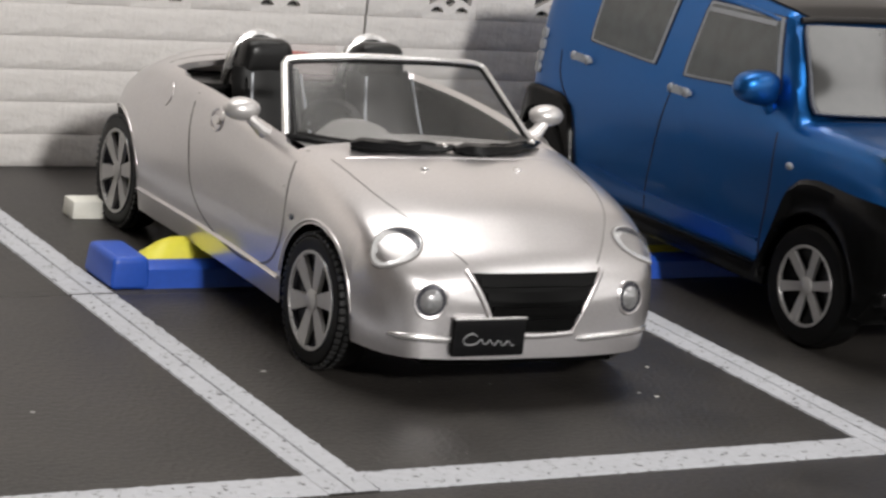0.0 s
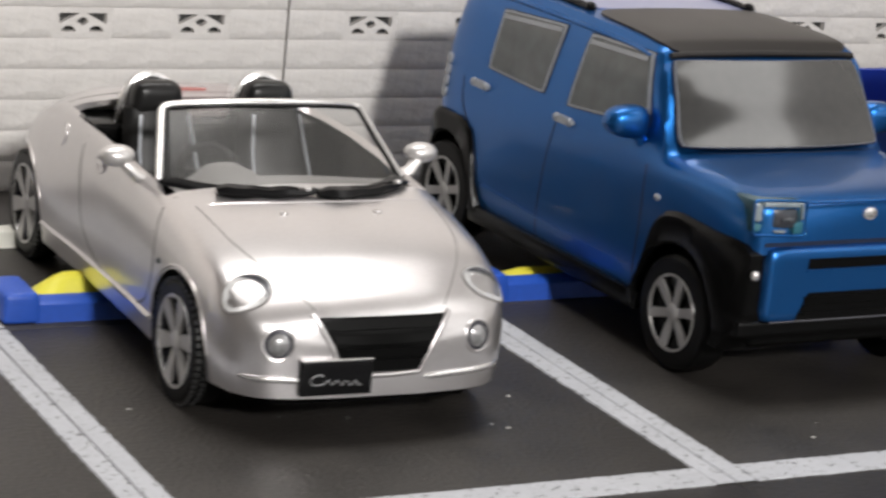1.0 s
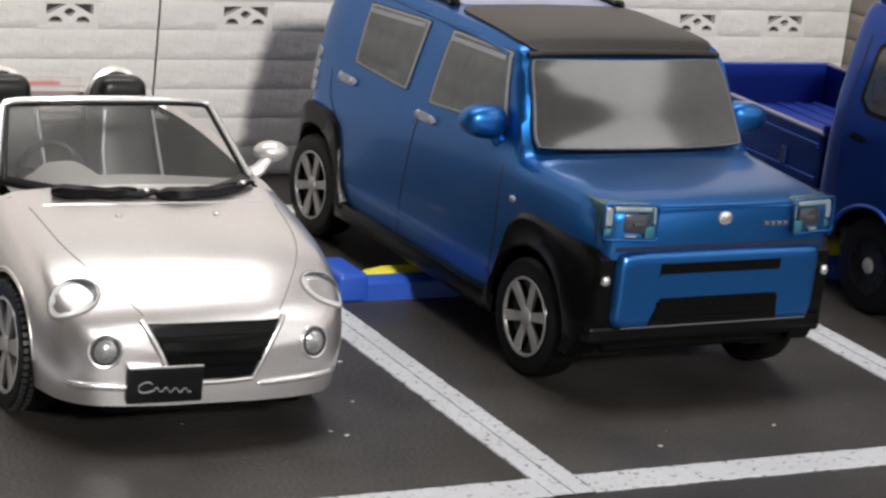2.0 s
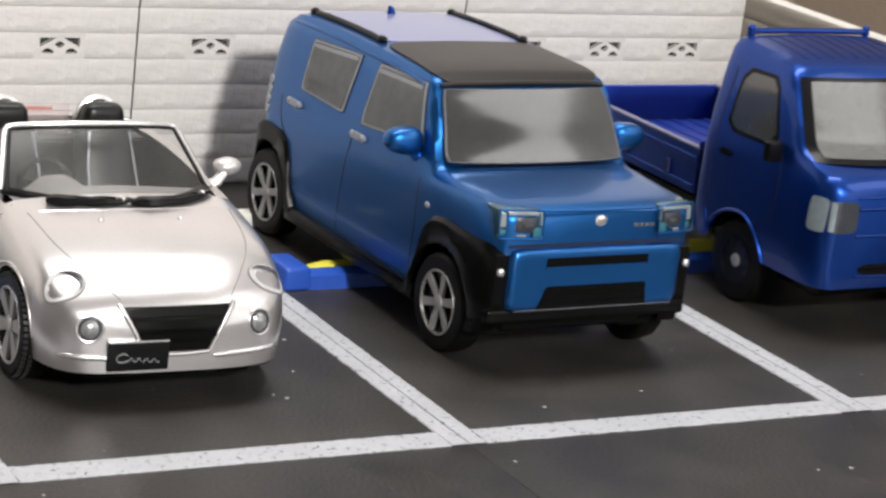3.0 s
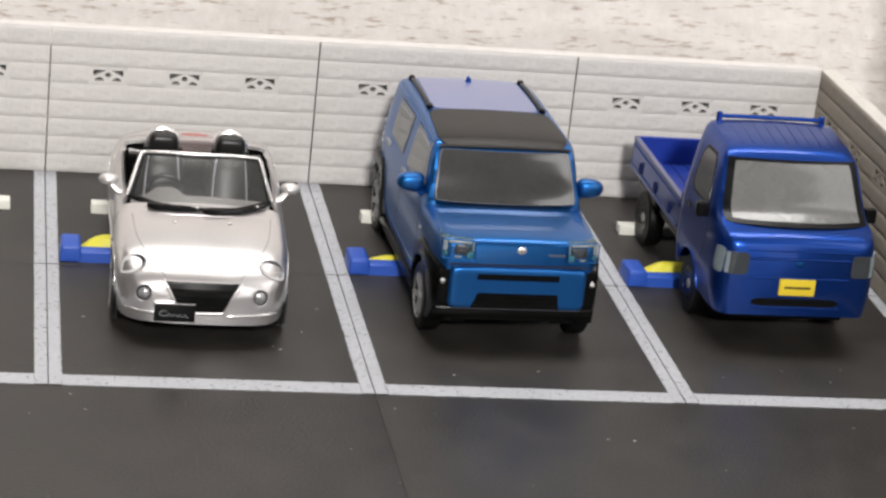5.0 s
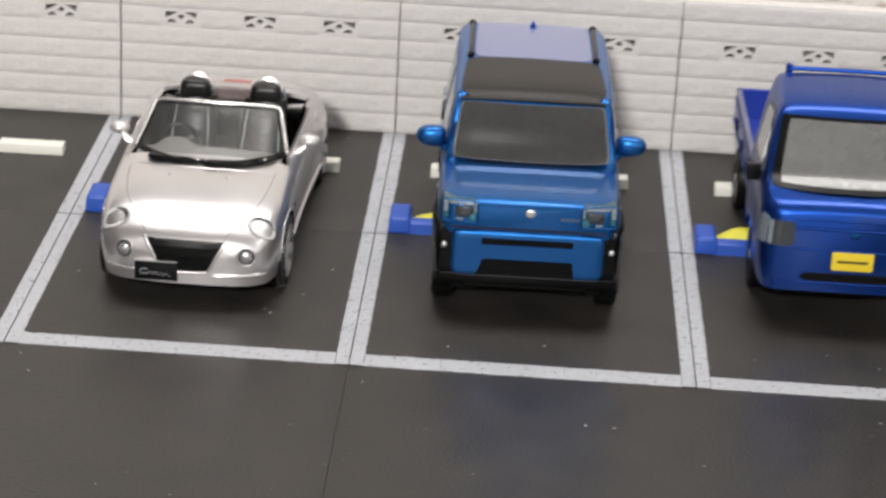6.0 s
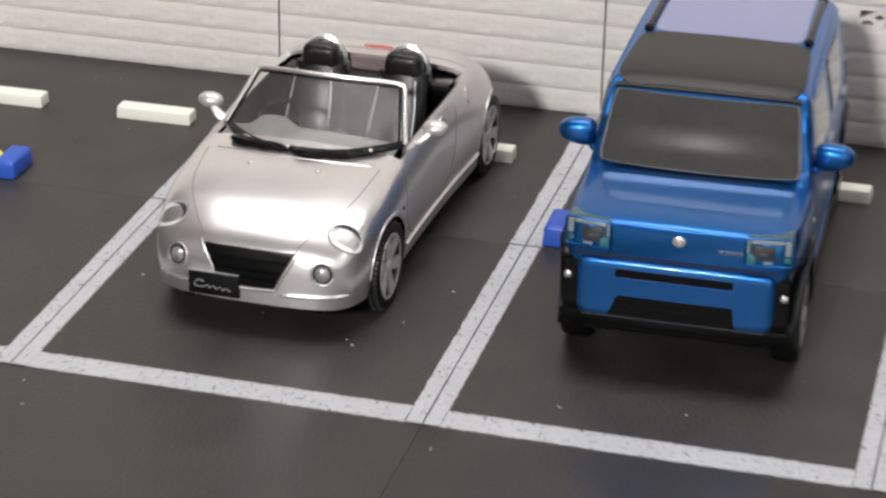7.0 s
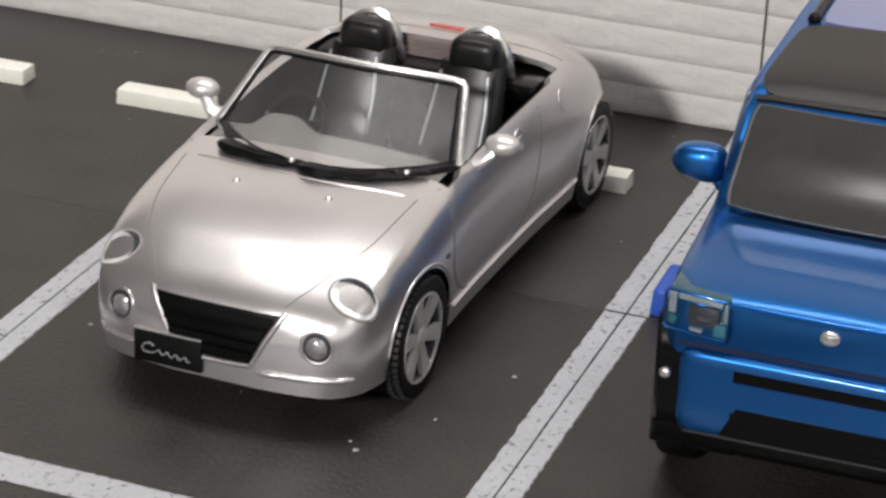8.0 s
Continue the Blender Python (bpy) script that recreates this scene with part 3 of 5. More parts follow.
# ---- silver open roadster ----
def roadster():
    root = thing("roadster", "silver open-top toy sports car with glossy black seats", "car", 1.187, 0.817, 0, -1.5)
    # stations along the car: low edge, widest point, shoulder, inner shoulder, middle line
    Y = [0.0, 0.03, 0.10, 0.25, 0.50, 0.76, 1.05, 1.35, 1.70, 2.10, 2.50, 2.80, 3.03, 3.20, 3.31, 3.37]
    W1 = [0.20, 0.40, 0.55, 0.645, 0.690, 0.712, 0.708, 0.700, 0.700, 0.706, 0.722, 0.728, 0.715, 0.66, 0.53, 0.22]
    Z1 = [0.34, 0.35, 0.38, 0.43, 0.48, 0.51, 0.53, 0.545, 0.55, 0.55, 0.555, 0.56, 0.56, 0.55, 0.54, 0.52]
    W2 = [0.15, 0.34, 0.47, 0.560, 0.600, 0.620, 0.628, 0.635, 0.642, 0.645, 0.635, 0.615, 0.585, 0.52, 0.41, 0.15]
    Z2 = [0.42, 0.455, 0.515, 0.590, 0.685, 0.748, 0.795, 0.835, 0.865, 0.880, 0.878, 0.848, 0.800, 0.735, 0.66, 0.58]
    W3 = [0.08, 0.20, 0.29, 0.350, 0.390, 0.410, 0.430, 0.450, 0.46, 0.46, 0.44, 0.42, 0.39, 0.34, 0.26, 0.08]
    Z3 = [0.45, 0.505, 0.560, 0.632, 0.722, 0.790, 0.830, 0.852, 0.875, 0.895, 0.915, 0.915, 0.875, 0.805, 0.72, 0.62]
    ZT = [0.455, 0.515, 0.573, 0.646, 0.737, 0.804, 0.845, 0.864, 0.885, 0.905, 0.930, 0.932, 0.892, 0.820, 0.73, 0.63]
    f = [smooth_table(Y, t) for t in (W1, Z1, W2, Z2, W3, Z3, ZT)]
    axles, arch = (0.76, 3.03), 0.322

    def half(y):
        w1, z1, w2, z2, w3, z3, zt = (g(y) for g in f)
        zb = 0.195 - 0.03 * min(1, max(0, (y - 0.6) / 0.5))
        pts = [(w1 * 0.965, zb), (w1 * 0.995, (zb + z1) / 2), (w1, z1), ((w1 + w2) / 2 + 0.025 * w1 / 0.7, (z1 + z2) / 2 + 0.03), (w2, z2), (w3, z3), (w3 * 0.5, zt - (zt - z3) * 0.25), (0, zt)]
        c = curve_through(pts, 60)
        low = zb
        for a in axles:
            if abs(y - a) < arch:
                low = max(low, 0.265 + math.sqrt(arch ** 2 - (y - a) ** 2))
        k = int(np.argmin(np.hypot(c[:, 0] - w2, c[:, 1] - z2)))
        side = c[: k + 1]
        if low > zb:
            cut = np.interp(low, side[:, 1], side[:, 0])
            side = np.vstack([[cut, low], side[side[:, 1] > low + 1e-4]])
        return np.vstack([curve_even(side, 13), curve_even(c[k:], 12)[1:]])

    def curve_even(c, n):
        s = np.r_[0, np.cumsum(np.hypot(*np.diff(c, axis=0).T))]
        q = np.linspace(0, s[-1], n)
        return np.stack([np.interp(q, s, c[:, 0]), np.interp(q, s, c[:, 1])], 1)

    ys = list(np.linspace(0, 1, 9) ** 1.7 * 0.30) + list(np.linspace(0.34, 1.08, 24)) + [1.10]
    ys += list(np.linspace(1.16, 2.62, 34)) + list(np.linspace(2.66, 3.30, 22)) + [3.33, 3.355, 3.37]
    rows = [(y, half(y)) for y in ys]
    solid = bmesh.new()
    loft(solid, rows)
    tree = tree_of(solid)
    solid.free()

    bm = bmesh.new()
    made = loft(bm, rows)
    open0, open1, edge = 1.13, 2.60, 12
    inner, n = [], len(made[0])
    gone = []
    for a, b, ya, yb in zip(made, made[1:], ys, ys[1:]):
        if ya >= open0 and yb <= open1:
            for i in range(edge, n - edge - 1):
                face = bm.faces.get((a[i], a[i + 1], b[i + 1], b[i]))
                if face:
                    gone.append(face)
    bmesh.ops.delete(bm, geom=gone, context="FACES")
    lip = [e for e in bm.edges if len(e.link_faces) == 1 and all(v.co.z > 0.7 for v in e.verts)]
    ex = bmesh.ops.extrude_edge_only(bm, edges=lip)["geom"]
    for v in ex:
        if isinstance(v, bmesh.types.BMVert):
            v.co.x *= 0.955
            v.co.z -= 0.025
    part("body", bm, SILVER, root, "smooth silver painted body", 40)

    # cockpit tub
    bm = bmesh.new()
    tub = []
    for y in np.linspace(1.0, 2.66, 16):
        w = f[2](y) * 0.95
        z = f[3](y) - 0.02
        tub.append([(w, y, z), (w - 0.02, y, z - 0.05), (w - 0.05, y, 0.30), (0, y, 0.26), (-w + 0.05, y, 0.30), (-w + 0.02, y, z - 0.05), (-w, y, z)])
    m2 = sheet(bm, tub)
    bm.faces.new(m2[0])
    bm.faces.new(m2[-1])
    part("cockpit_tub", bm, SATIN, root, "black cockpit lining")
    bm = bmesh.new()
    box(bm, (-0.60, 2.34, 0.55), (0.60, 2.66, 0.845), 0.05, 3)
    part("rear_shelf", bm, SATIN, root, "black folded hood cover behind the seats")

    # dashboard, wheel and seats
    bm = bmesh.new()
    rows2 = []
    for x in np.linspace(-0.57, 0.57, 31):
        hump = 0.035 * math.exp(-((x - 0.0) / 0.5) ** 2) + 0.075 * math.exp(-((abs(x + 0.29)) / 0.13) ** 4)
        rows2.append([(x, 1.02, 0.70), (x, 1.06, 0.79), (x, 1.25, 0.80 + hump), (x, 1.38, 0.79 + hump), (x, 1.45, 0.70), (x, 1.42, 0.5)])
    sheet(bm, rows2)
    part("dashboard", bm, DASH, root, "dark grey dashboard")
    bm = bmesh.new()
    c = Vector((-0.29, 1.50, 0.80))
    q = Matrix.Rotation(radians(62), 3, "X")
    ring = [c + q @ Vector((0.145 * math.cos(a), 0.145 * math.sin(a), 0)) for a in np.linspace(0, 2 * math.pi, 25)]
    tube(bm, ring, 0.020, 8, False)
    for a in (0.2, math.pi - 0.2, -math.pi / 2):
        tube(bm, [c, c + q @ Vector((0.14 * math.cos(a), 0.14 * math.sin(a), 0))], 0.014, 6)
    ball(bm, c, (0.035, 0.02, 0.035))
    part("steering_wheel", bm, BLACK, root)
    for s in (-1, 1):
        bm = bmesh.new()
        box(bm, (s * 0.29 - 0.20, 1.72, 0.36), (s * 0.29 + 0.20, 2.22, 0.52), 0.05, 3)
        seat = part("seat", bm, SEAT, root, "glossy black moulded seat")
        bm = bmesh.new()
        grid = []
        for t in np.linspace(0, 1, 12):
            z = 0.50 + t * 0.44
            y = 2.10 + 0.20 * t
            w = 0.20 - 0.035 * t ** 2
            grid.append([Vector((s * 0.29 + w * math.cos(a), y + 0.075 * math.sin(a) * (1 - 0.3 * t), z)) for a in np.linspace(0, 2 * math.pi, 17)[:-1]])
        m3 = sheet(bm, grid, True)
        bm.faces.new(m3[0])
        bm.faces.new(m3[-1])
        part("backrest", bm, SEAT, seat)
        bm = bmesh.new()
        box(bm, (s * 0.29 - 0.138, 2.24, 0.89), (s * 0.29 + 0.138, 2.405, 1.068), 0.07, 5, (0.86, 0.9))
        part("headrest", bm, SEAT, seat, "rounded glossy black headrest")
        bm = bmesh.new()
        hoop = [(s * 0.29 + 0.134 * math.cos(a), 2.415, 0.925 + 0.148 * math.sin(a)) for a in np.linspace(0, math.pi, 15)]
        hoop = [(s * 0.29 + 0.14, 2.44, 0.84)] + hoop + [(s * 0.29 - 0.14, 2.44, 0.84)]
        tube(bm, hoop, 0.024, 8)
        part("roll_hoop", bm, SILVER_TRIM, root, "bright silver hoop behind a headrest")
        for dx in (-0.15, 0.15):
            bm = bmesh.new()
            tube(bm, [(s * 0.29 + dx, 2.0, 0.60), (s * 0.29 + dx * 0.93, 2.10, 0.76), (s * 0.29 + dx * 0.8, 2.17, 0.93)], 0.007, 6)
            part("seat_piping", bm, TRIM_GREY, seat, "pale piping")

    # windscreen: pane, frame, cowl and wipers
    def screen(s, t):
        x = (2 * s - 1)
        xb, xt = 0.598 * x, 0.492 * x
        yb, yt = 1.035 + 0.30 * abs(x) ** 2.2, 1.565 + 0.10 * abs(x) ** 2
        zb, zt = 0.825 - 0.005 * abs(x) ** 2, 1.125 - 0.035 * abs(x) ** 2.5
        y = yb + (yt - yb) * t - 0.018 * math.sin(math.pi * t)
        return Vector((xb + (xt - xb) * t, y, zb + (zt - zb) * t))

    bm = bmesh.new()
    sheet(bm, [[screen(0.03 + 0.94 * i / 20, 0.03 + 0.93 * j / 10) for i in range(21)] for j in range(11)])
    pane = part("windscreen", bm, CLEAR, root, "clear plastic windscreen with grey reflections", 60)
    pane.visible_shadow = False
    outline = [screen(0, t) for t in np.linspace(0, 0.93, 10)] + [screen(0.012, 0.985)] + [screen(s, 1) for s in np.linspace(0.05, 0.95, 17)] + [screen(0.988, 0.985)] + [screen(1, t) for t in np.linspace(0.93, 0, 10)]
    bm = bmesh.new()
    tube(bm, outline, 0.019, 10)
    part("windscreen_frame", bm, SILVER_TRIM, root, "bright silver windscreen frame", 50)
    bm = bmesh.new()
    inner_line = [screen(0.022, t) + Vector((0, -0.006, 0)) for t in np.linspace(0.02, 0.94, 10)] + [screen(s, 0.962) + Vector((0, -0.006, 0)) for s in np.linspace(0.045, 0.955, 15)] + [screen(0.978, t) + Vector((0, -0.006, 0)) for t in np.linspace(0.94, 0.02, 10)]
    tube(bm, inner_line, 0.009, 8)
    part("screen_seal", bm, BLACK, root, "black seal round the windscreen", 50)
    bm = bmesh.new()
    rows3 = []
    for i in range(21):
        p = screen(i / 20, 0.0)
        rows3.append([p + Vector((0, -0.022, -0.010)), p + Vector((0, -0.012, 0.006)), p + Vector((0, 0.004, 0.016)), p + Vector((0, 0.03, 0.025))])
    sheet(bm, rows3)
    part("cowl", bm, BLACK, root, "black strip below the windscreen")
    for line in ([(-0.44, 1.085), (-0.33, 1.045), (-0.15, 1.015), (0.04, 1.015)], [(0.0, 0.988), (0.12, 0.99), (0.32, 1.045), (0.54, 1.18)]):
        bm = bmesh.new()
        pts, rad = [], []
        for k, (x, y) in enumerate(curve_through(line, 13)):
            q, nn = on_body(tree, "top", x, y)
            pts.append(q + Vector((0, 0, 0.018 + 0.004 * math.sin(k * 1.9))))
            rad.append((0.022, 0.044, 0.052, 0.047, 0.040, 0.037, 0.041, 0.040, 0.034, 0.030, 0.027, 0.022, 0.012)[k])
        tube(bm, pts, rad, 7, flat=0.7)
        wp = part("wiper", bm, BLACK, root, "thick moulded black wiper")
        bm = bmesh.new()
        tube(bm, [p + Vector((0, -0.004, 0.022)) for p in pts[3:10]], 0.008, 6)
        part("wiper_arm", bm, SATIN, wp)
        bm = bmesh.new()
        ball(bm, pts[10] + Vector((0, -0.01, 0.014)), (0.016, 0.016, 0.012), 10, 7)
        part("pivot", bm, SILVER_TRIM, wp, "tiny bright pivot")

    # grille, lamps, plate and lip
    bm = bmesh.new()
    laid(bm, tree, "front", quad_grid([(-0.165, 0.305), (0.165, 0.305), (0.29, 0.535), (-0.29, 0.535)], 14, 8), 0.006, 0.02)
    grille = part("grille", bm, GRILLE, root, "black trapezoid grille with flat slats")
    for z in (0.345, 0.395, 0.447, 0.50):
        w = 0.165 + (z - 0.305) / 0.23 * 0.125 - 0.012
        bm = bmesh.new()
        laid(bm, tree, "front", [[(w * (2 * i / 12 - 1), z - 0.016 + 0.032 * j) for i in range(13)] for j in (0, 1)], 0.020, 0.005)
        part("slat", bm, GRILLE, grille)
    bm = bmesh.new()
    edge_pts = [(-0.31, 0.545), (-0.235, 0.42), (-0.175, 0.298), (-0.05, 0.290), (0.05, 0.290), (0.175, 0.298), (0.235, 0.42), (0.31, 0.545)]
    for seg_pts in (edge_pts[:3], edge_pts[2:6], edge_pts[5:]):
        pts = []
        for a, b in curve_through(seg_pts, 9):
            p, nrm = on_body(tree, "front", a, b)
            pts.append(p + nrm * 0.002)
        tube(bm, pts, 0.014, 7)
    part("grille_surround", bm, SILVER, root, "raised silver grille surround", 60)
    for s in (-1, 1):
        bm = bmesh.new()
        disc_on(bm, tree, "front", s * 0.553, 0.612, 0.104, 0.112, [(0.02, -0.004), (0.5, -0.002), (0.9, 0.003), (1.0, 0.008), (1.03, -0.02)])
        lamp_part = part("headlight", bm, REFLECTOR, root, "round clear headlight with a chrome bowl")
        bm = bmesh.new()
        disc_on(bm, tree, "front", s * 0.553, 0.612, 0.100, 0.108, [(0.02, 0.040), (0.4, 0.037), (0.7, 0.028), (0.92, 0.014), (1.0, 0.002)])
        part("lens", bm, LENS, lamp_part).visible_shadow = False
        bm = bmesh.new()
        ring4, n5 = disc_on(bmesh.new(), tree, "front", s * 0.553, 0.612, 0.107, 0.115, [(1.0, 0.002)], 30)
        tube(bm, ring4[0] + ring4[0][:1], 0.006, 6, False)
        part("bezel", bm, SEAM, lamp_part, "dark thin bezel")
        # A dark crescent puts shade into the top of the bowl as colour.
        bm = bmesh.new()
        rims, _ = disc_on(bmesh.new(), tree, "front", s * 0.553, 0.612, 0.100, 0.108, [(0.66, 0.004), (0.97, 0.010)], 36)
        band = []
        for k in range(5, 21):
            p, q = Vector(rims[0][k]), Vector(rims[1][k])
            band.append([q.lerp(p, math.sin(math.pi * (k - 4.7) / 15.6)), q])
        sheet(bm, band)
        part("lamp_shade", bm, LAMP_DARK, lamp_part, "dark crescent painted as shade in the lamp bowl")
        # fog lamp in a round recess
        bm = bmesh.new()
        disc_on(bm, tree, "front", s * 0.462, 0.430, 0.066, 0.066, [(0.02, 0.001), (0.6, 0.001), (1.0, 0.003), (1.05, -0.015)], 24)
        fog = part("fog_lamp", bm, LAMP_DARK, root, "small round fog lamp in a dark recess")
        bm = bmesh.new()
        disc_on(bm, tree, "front", s * 0.462, 0.428, 0.050, 0.050, [(0.02, 0.022), (0.45, 0.020), (0.8, 0.010), (1.0, -0.001)], 20)
        part("fog_lens", bm, FOG, fog)
        bm = bmesh.new()
        ring6, _ = disc_on(bmesh.new(), tree, "front", s * 0.462, 0.430, 0.070, 0.070, [(1.0, 0.001)], 26)
        tube(bm, ring6[0] + ring6[0][:1], 0.008, 6, False)
        part("fog_rim", bm, SILVER, fog)
        # lip ridge, bonnet crease, washer nozzle, side marker
        bm = bmesh.new()
        pts = []
        for x in np.linspace(0.20, 0.60, 12):
            q7, n7 = on_body(tree, "front", s * x, 0.272 + 0.03 * (x - 0.2))
            pts.append(q7 + n7 * 0.002)
        tube(bm, pts, [0.006] + [0.016] * 10 + [0.006], 7)
        part("lip_ridge", bm, SILVER_TRIM, root, "bright raised ridge on the bumper", 60)
        bm = bmesh.new()
        laid(bm, tree, "top", line_grid([(s * 0.30, 0.11), (s * 0.40, 0.30), (s * 0.52, 0.62), (s * 0.565, 1.00)], 0.005, 26), 0.0015, 0.004)
        part("bonnet_seam", bm, SEAM, root)
        bm = bmesh.new()
        q8, n8 = on_body(tree, "top", s * 0.222, 0.825)
        ball(bm, q8, (0.018, 0.02, 0.012), 10, 6)
        part("washer_nozzle", bm, SILVER_TRIM, root)
        side = "right" if s > 0 else "left"
        bm = bmesh.new()
        laid(bm, tree, side, line_grid([(1.14, 0.86), (1.10, 0.70), (1.10, 0.45), (1.22, 0.30), (1.5, 0.25), (1.85, 0.30), (2.06, 0.42), (2.13, 0.62), (2.14, 0.84)], 0.010, 40), 0.0015, 0.004)
        part("door_seam", bm, SEAM, root)
        bm = bmesh.new()
        ring, _ = disc_on(bmesh.new(), tree, side, 1.87, 0.775, 0.062, 0.050, [(1.0, 0.001)], 24)
        tube(bm, ring[0] + ring[0][:1], 0.006, 6, False)
        laid(bm, tree, side, quad_grid([(1.825, 0.757), (1.915, 0.757), (1.915, 0.787), (1.825, 0.787)], 6, 4, 0.8), 0.012, 0.01)
        part("door_handle", bm, SILVER, root, "small silver door handle in an oval recess")
        bm = bmesh.new()
        q9, n9 = on_body(tree, side, 1.02, 0.56)
        ball(bm, q9, (0.012, 0.02, 0.014), 8, 6)
        part("side_marker", bm, GREY_LAMP, root)
        bm = bmesh.new()
        pts = []
        for y in np.linspace(1.10, 2.68, 20):
            qa, na = on_body(tree, side, y, 0.265 + 0.01 * math.sin(y))
            pts.append(qa)
        tube(bm, pts, 0.016, 6, True, 0.6)
        part("sill_ridge", bm, SILVER, root, "raised silver sill ridge", 60)
        bm = bmesh.new()
        laid(bm, tree, side, disc_grid(2.46, 0.77, 0.055, 0.055, 3, 20), 0.004, 0.006, True)
        part("fuel_flap", bm, SILVER, root)
        # arch lips
        for ya in axles:
            bm = bmesh.new()
            pts = []
            for a in np.linspace(radians(8), radians(172), 24):
                qb, nb = on_body(tree, side, ya + (arch + 0.016) * math.cos(a), 0.265 + (arch + 0.016) * math.sin(a))
                pts.append(qb)
            tube(bm, pts, 0.007, 6)
            part("arch_lip", bm, SILVER, root, "", 60)
        # mirrors
        bm = bmesh.new()
        ball(bm, (s * 0.755, 1.46, 0.905), (0.085, 0.062, 0.050), 18, 12)
        mir = part("door_mirror", bm, BRIGHT_SHELL, root, "bright silver door mirror on a stalk", 60)
        bm = bmesh.new()
        tube(bm, [(s * 0.63, 1.42, 0.80), (s * 0.68, 1.41, 0.83), (s * 0.725, 1.43, 0.875)], [0.045, 0.036, 0.03], 10, True, 0.8)
        part("stalk", bm, BRIGHT_SHELL, mir)
        # rear lamps
        bm = bmesh.new()
        laid(bm, tree, "back", disc_grid(s * 0.47, 0.62, 0.06, 0.06, 3, 18), 0.01, 0.02, True)
        part("rear_lamp", bm, RED_LENS, root, "round red rear lamp")

    # black front plate with a silver flourish
    bm = bmesh.new()
    box(bm, (-0.372, -0.022, 0.215), (-0.048, 0.012, 0.367), 0.008, 2)
    plate = part("front_plate", bm, BLACK, root, "glossy black plate with a silver flourish")
    bm = bmesh.new()
    box(bm, (-0.372, -0.024, 0.362), (-0.048, 0.014, 0.374), 0.004, 1)
    part("plate_edge", bm, SILVER_TRIM, plate)
    swoosh = [(-0.272, 0.300), (-0.290, 0.310), (-0.318, 0.302), (-0.330, 0.284), (-0.318, 0.268), (-0.288, 0.266), (-0.262, 0.274)]
    ripple = [(-0.262 + 0.0125 * k, 0.276 + 0.011 * math.sin(k * 1.9) - 0.0008 * k) for k in range(14)]
    for line, r in ((swoosh, 0.0042), (ripple, 0.0035)):
        bm = bmesh.new()
        tube(bm, [(x, -0.0245, z) for x, z in curve_through(line, 40)], r, 6, True, 0.6)
        part("emblem_stroke", bm, SILVER_INK, plate, "slanted silver flourish")

    bm = bmesh.new()
    laid(bm, tree, "top", quad_grid([(-0.12, 2.72), (0.12, 2.72), (0.11, 2.755), (-0.11, 2.755)], 8, 3, 0.6), 0.010, 0.01)
    part("brake_lamp", bm, RED_LENS, root, "red high brake lamp on the rear deck")
    bm = bmesh.new()
    laid(bm, tree, "top", line_grid([(-0.60, 2.72), (-0.3, 2.69), (0.3, 2.69), (0.60, 2.72)], 0.010, 24), 0.0015, 0.004)
    part("deck_seam", bm, SEAM, root)
    bm = bmesh.new()
    laid(bm, tree, "top", line_grid([(-0.5, 1.0), (-0.2, 0.955), (0.2, 0.955), (0.5, 1.0)], 0.012, 24), 0.004, 0.003)
    part("bonnet_edge", bm, SILVER, root, "bright rear edge of the bonnet")
    bm = bmesh.new()
    sheet(bm, [[(x, 2.47 + 0.02 * math.cos(x * 4), z) for x in np.linspace(-0.145, 0.145, 7)] for z in (0.85, 0.93, 1.02)])
    part("wind_screen", bm, PALE_PINK, root, "pinkish clear wind screen between the hoops")

    # dark underside and wells
    bm = bmesh.new()
    box(bm, (-0.46, 0.10, 0.15), (0.46, 3.20, 0.30), 0.03, 1)
    box(bm, (-0.50, 0.42, 0.2), (0.50, 1.12, 0.56), 0.02, 1)
    box(bm, (-0.50, 2.66, 0.2), (0.50, 3.15, 0.60), 0.02, 1)
    box(bm, (-0.62, 1.08, 0.14), (0.62, 2.70, 0.24), 0.02, 1)
    part("underside", bm, SATIN, root, "black underside")
    style = dict(rim=0.76, spokes=6, inner=0.10, outer=0.20, mat=BRIGHT_RIM, tread=True, label="six broad silver spokes")
    for s in (-1, 1):
        for ya in axles:
            wheel("wheel", root, s * 0.622, ya, 0.276, 0.17, s, style, "six-spoke silver wheel with a black treaded tyre")
    refit(root, (0, 0.09, 0.30, 0.45, 0.76, 1.085, 1.275, 1.46, 1.66, 2.32, 3.03, 3.37), (0, 0.055, 0.205, 0.31, 0.59, 0.915, 1.14, 1.345, 1.527, 2.17, 2.84, 3.17))
    return root


roadster()


# ---- tall blue off-roader ----
def even(c, n):
    c = np.array(c, float)
    s = np.r_[0, np.cumsum(np.hypot(*np.diff(c, axis=0).T))]
    q = np.linspace(0, s[-1], n)
    return np.stack([np.interp(q, s, c[:, 0]), np.interp(q, s, c[:, 1])], 1)


